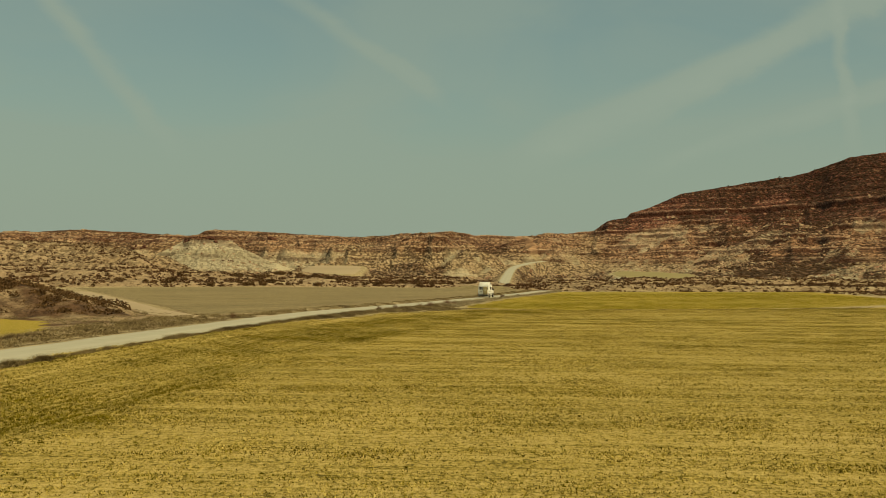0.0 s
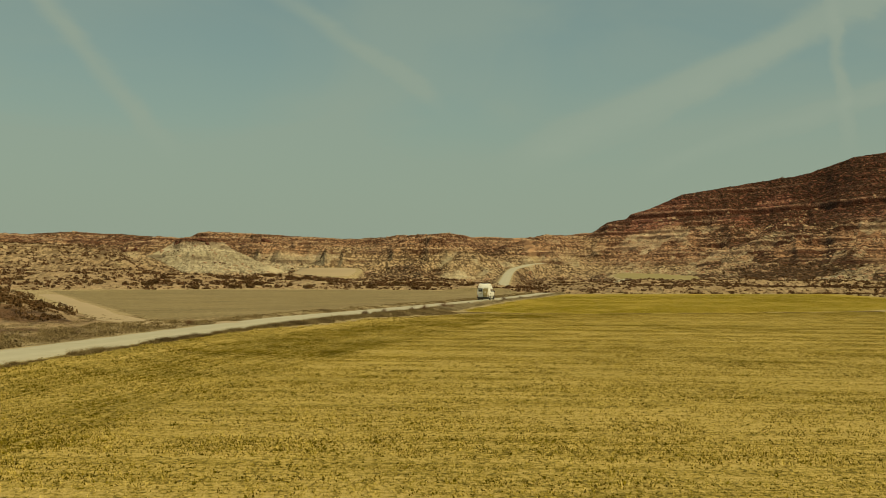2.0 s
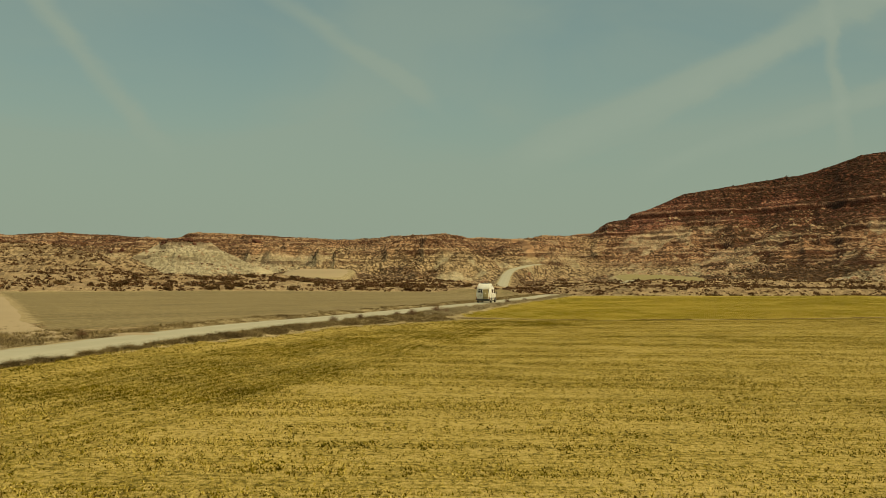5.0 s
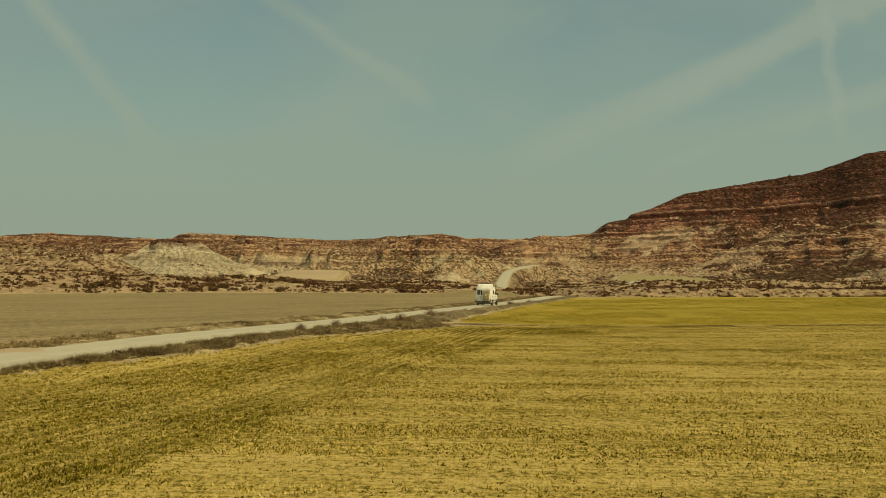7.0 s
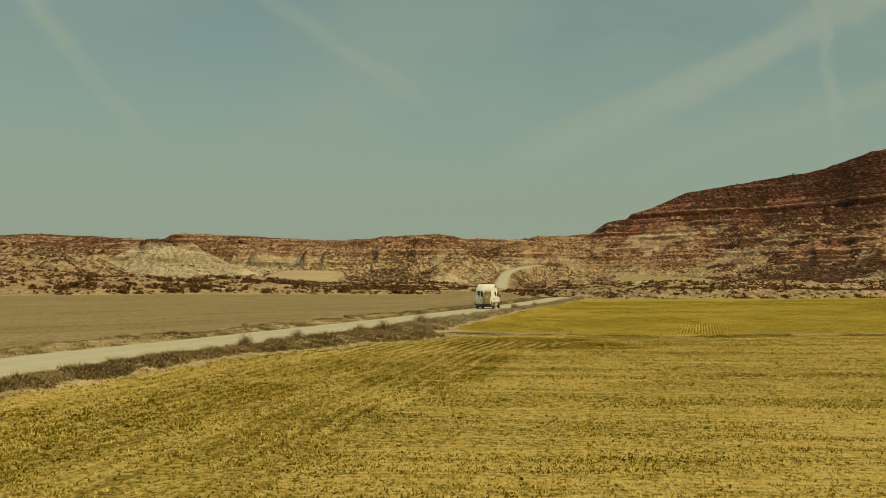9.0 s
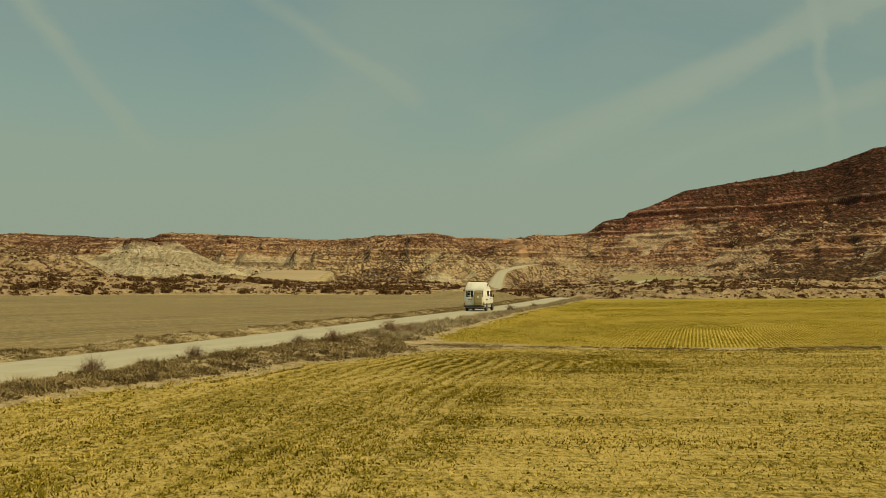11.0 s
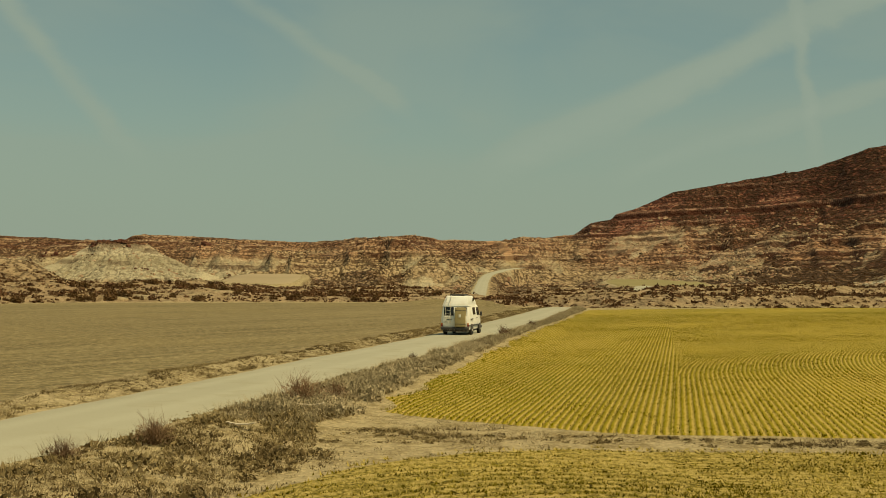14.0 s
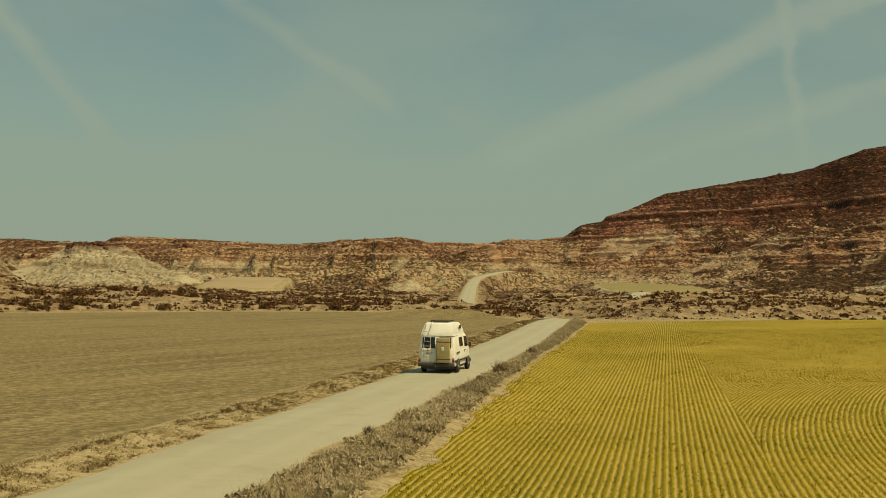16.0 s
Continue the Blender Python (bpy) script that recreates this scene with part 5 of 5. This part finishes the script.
for x, y, s, turn in ((13.2, 204, 0.8, 50), (-18.2, 100.5, 0.9, 10), (3.8, 163.8, 0.5, 150)):
    set_on_land(copy_thing(dark, Matrix()), x, y, turn, s)


def round_bush(radius, leaves, label):
    """A dense rounded bush of small dull leaves, ragged at the rim."""
    v, f = leaf_cloud(np.array([[0, 0, 0.0]]), np.array([radius]), leaves, 0.16, 1.05)
    return tagged(new("bush", mesh_from("bush", v, f, [MAT_BUSH], False)), label, "bush", group="bushes on the bank")


# brown bushes on the sandy bank behind the stubble, thickest in its middle
kinds = [round_bush(1.0, 420, "brown rounded bush on the sandy bank") for k in range(4)]
placed = []
while len(placed) < 96:
    x = float(rng.choice([rng.uniform(-125, 16), rng.normal(-52, 16)]))
    y = float(np.interp(x, [-140, -86, -57, -25, -8, 8, 18], [262, 268, 316, 338, 342, 338, 318])) + 3 + 75 * float(rng.uniform(0, 1)) ** 1.7
    if abs(float(road_at(np.array([x]), np.array([y]))[0][0])) > 7 and all(math.hypot(x - a, y - b) > 1.6 for a, b in placed):
        k = len(placed)
        placed.append((x, y))
        set_on_land(kinds[k] if k < 4 else copy_thing(kinds[k % 4], Matrix()), x, y, 73 * k, float(rng.uniform(0.5, 1.55)), 0.1)


def rock_outcrop(a, b, count, size, label):
    """Broken blocks of hard rock in a line along the slope."""
    t = rng.uniform(0, 1, count)
    x, y = a[0] + (b[0] - a[0]) * t, a[1] + (b[1] - a[1]) * t + rng.normal(0, 1.0, count)
    outcrop = tagged(new("rock_outcrop"), label, "rock outcrop")
    outcrop.matrix_world = pose((a[0] + b[0]) / 2, (a[1] + b[1]) / 2, float(np.mean(land(x, y)[0])))
    bpy.context.view_layer.update()
    for px, py, pz in zip(x, y, land(x, y)[0]):
        r = size * rng.uniform(0.5, 1.2)
        m = Matrix.Translation((px, py, pz + 0.1 * r)) @ Matrix.Rotation(rng.uniform(0, 3), 4, "Z") @ Matrix.Diagonal((r * rng.uniform(1.2, 2.4), r * rng.uniform(0.9, 1.5), r * rng.uniform(0.7, 1.2), 1))
        m = outcrop.matrix_world.inverted() @ m
        bm = bmesh.new()
        for v in bmesh.ops.create_icosphere(bm, subdivisions=1, radius=1.0)["verts"]:
            v.co = m @ (Vector([math.copysign(abs(c) ** 0.6, c) for c in v.co]) * rng.uniform(0.8, 1.15))
        part("rock", bm, MAT_CAPROCK, outcrop, shade=False)


rock_outcrop((-158, 698), (-135, 699), 22, 1.05, "dark broken cap rock on the pale dome")
rock_outcrop((-153, 905), (-128, 868), 18, 1.5, "dark maroon ledge of rock under the rim")
rock_outcrop((-128.5, 673), (-123, 679), 4, 0.8, "dark overhang of rock on the pale slope")
rock_outcrop((-229, 852), (-218, 856), 6, 1.1, "short dark ledge of rock on the hillside")


def stone(name, size, label):
    bm = bmesh.new()
    bmesh.ops.create_icosphere(bm, subdivisions=2, radius=size)
    for v in bm.verts:
        v.co *= 0.75 + 0.5 * noise.noise(v.co * (1.8 / size))
        v.co.z *= 0.6
    me = bpy.data.meshes.new(name)
    bm.to_mesh(me)
    bm.free()
    me.materials.append(MAT_STONE)
    return tagged(new(name, me), label, "stone")


def stone_material():
    m, n = material("pale_stone")
    pos = n.node("ShaderNodeTexCoord").outputs["Object"]
    c = n.mix(n.noise(pos, 4.0, 4.0), (0.22, 0.165, 0.09), (0.36, 0.29, 0.18))
    return finish(m, n, c, 0.9, n.noise(pos, 12.0, 4.0), 0.5, 0.02)


MAT_STONE = stone_material()
rock = set_on_land(stone("stone", 0.22, "pale field stone on the verge"), 1.2, 145.9)
for x, y, s, turn in ((0.9, 139.3, 1.9, 15), (1.3, 139.2, 1.2, 80), (0.6, 139.6, 1.1, 160), (2.1, 146.1, 1.0, 110)):
    set_on_land(copy_thing(rock, Matrix()), x, y, turn, s, 0.05)
for x, y, s, turn in ((1.9, 146.2, 0.7, 30), (0.6, 142.3, 1.3, 75), (-0.4, 141.0, 0.8, 130), (8.3, 170.2, 0.7, 210), (8.9, 174.1, 0.8, 20), (-7.2, 149.6, 0.6, 60), (-6.0, 155.0, 0.7, 95)):
    set_on_land(copy_thing(rock, Matrix()), x, y, turn, s)


# ---- a lone tree on the plateau and a stake at the field's corner ----
def small_tree(height, label):
    tree = tagged(new("tree"), label, "tree")
    trunk = bmesh.new()
    for a, b, ra, rb in (((0, 0, 0), (0.1, 0, 0.45), 0.07, 0.05), ((0.1, 0, 0.45), (0.3, 0.1, 0.75), 0.04, 0.02), ((0.1, 0, 0.45), (-0.2, -0.1, 0.8), 0.04, 0.02)):
        a, b = Vector(a) * height, Vector(b) * height
        m = Matrix.Translation((a + b) / 2) @ (b - a).to_track_quat("Z", "Y").to_matrix().to_4x4()
        bmesh.ops.create_cone(trunk, cap_ends=True, segments=7, radius1=ra * height * 0.6, radius2=rb * height * 0.6, depth=(b - a).length, matrix=m)
    part("trunk", trunk, MAT_TWIG, tree)
    v, f = leaf_cloud(np.array([[0, 0, 0.55 * height]]), np.array([0.42 * height]), 260, 0.22, 0.8)
    crown = new("crown", mesh_from("crown", v, f, [MAT_SHRUB], False))
    crown.parent = tree
    return tree


set_on_land(small_tree(3.4, "small dark tree on the plateau's rim"), -189.0, 930.0)
set_on_land(small_tree(2.6, "dark bushy tree below the pale dome"), -87.4, 700.0, 60)
stake = tagged(new("stake"), "short weathered wooden stake at the field edge", "stake")
part("post", moved(box((-0.03, -0.03, 0), (0.03, 0.03, 0.55), 0.008), 0, 0, 0), MAT_TWIG, stake)
part("cap", box((-0.035, -0.035, 0.50), (0.035, 0.035, 0.58), 0.008), MAT_DARK, stake, "dark painted top")
set_on_land(stake, 7.7, 174.6, 0, 0.65)


def board(length, label):
    """A weathered board, a little bowed and split at one end."""
    bm = box((-length / 2, -0.06, 0.0), (length / 2, 0.06, 0.03), 0.004, 1)
    bmesh.ops.subdivide_edges(bm, edges=[e for e in bm.edges if abs(e.verts[0].co.x - e.verts[1].co.x) > 0.5 * length], cuts=4)
    for v in bm.verts:
        v.co.z += 0.05 * (2 * v.co.x / length) ** 2
        v.co.y += 0.012 * math.sin(5 * v.co.x)
    me = bpy.data.meshes.new("board")
    bm.to_mesh(me)
    bm.free()
    me.materials.append(MAT_BOARD)
    return tagged(new("board", me), label, "board")


MAT_BOARD = paint_material("bleached_wood", (0.42, 0.36, 0.26), (0.24, 0.19, 0.12), 0.85, 3.0, 0.5)
set_on_land(board(0.8, "bleached wooden board lying below the reddish bush"), 0.95, 146.0, 8, 1.0, -0.06)
set_on_land(board(0.7, "bleached broken board lying in the matted grass"), -0.2, 140.8, -14, 1.0, -0.08)
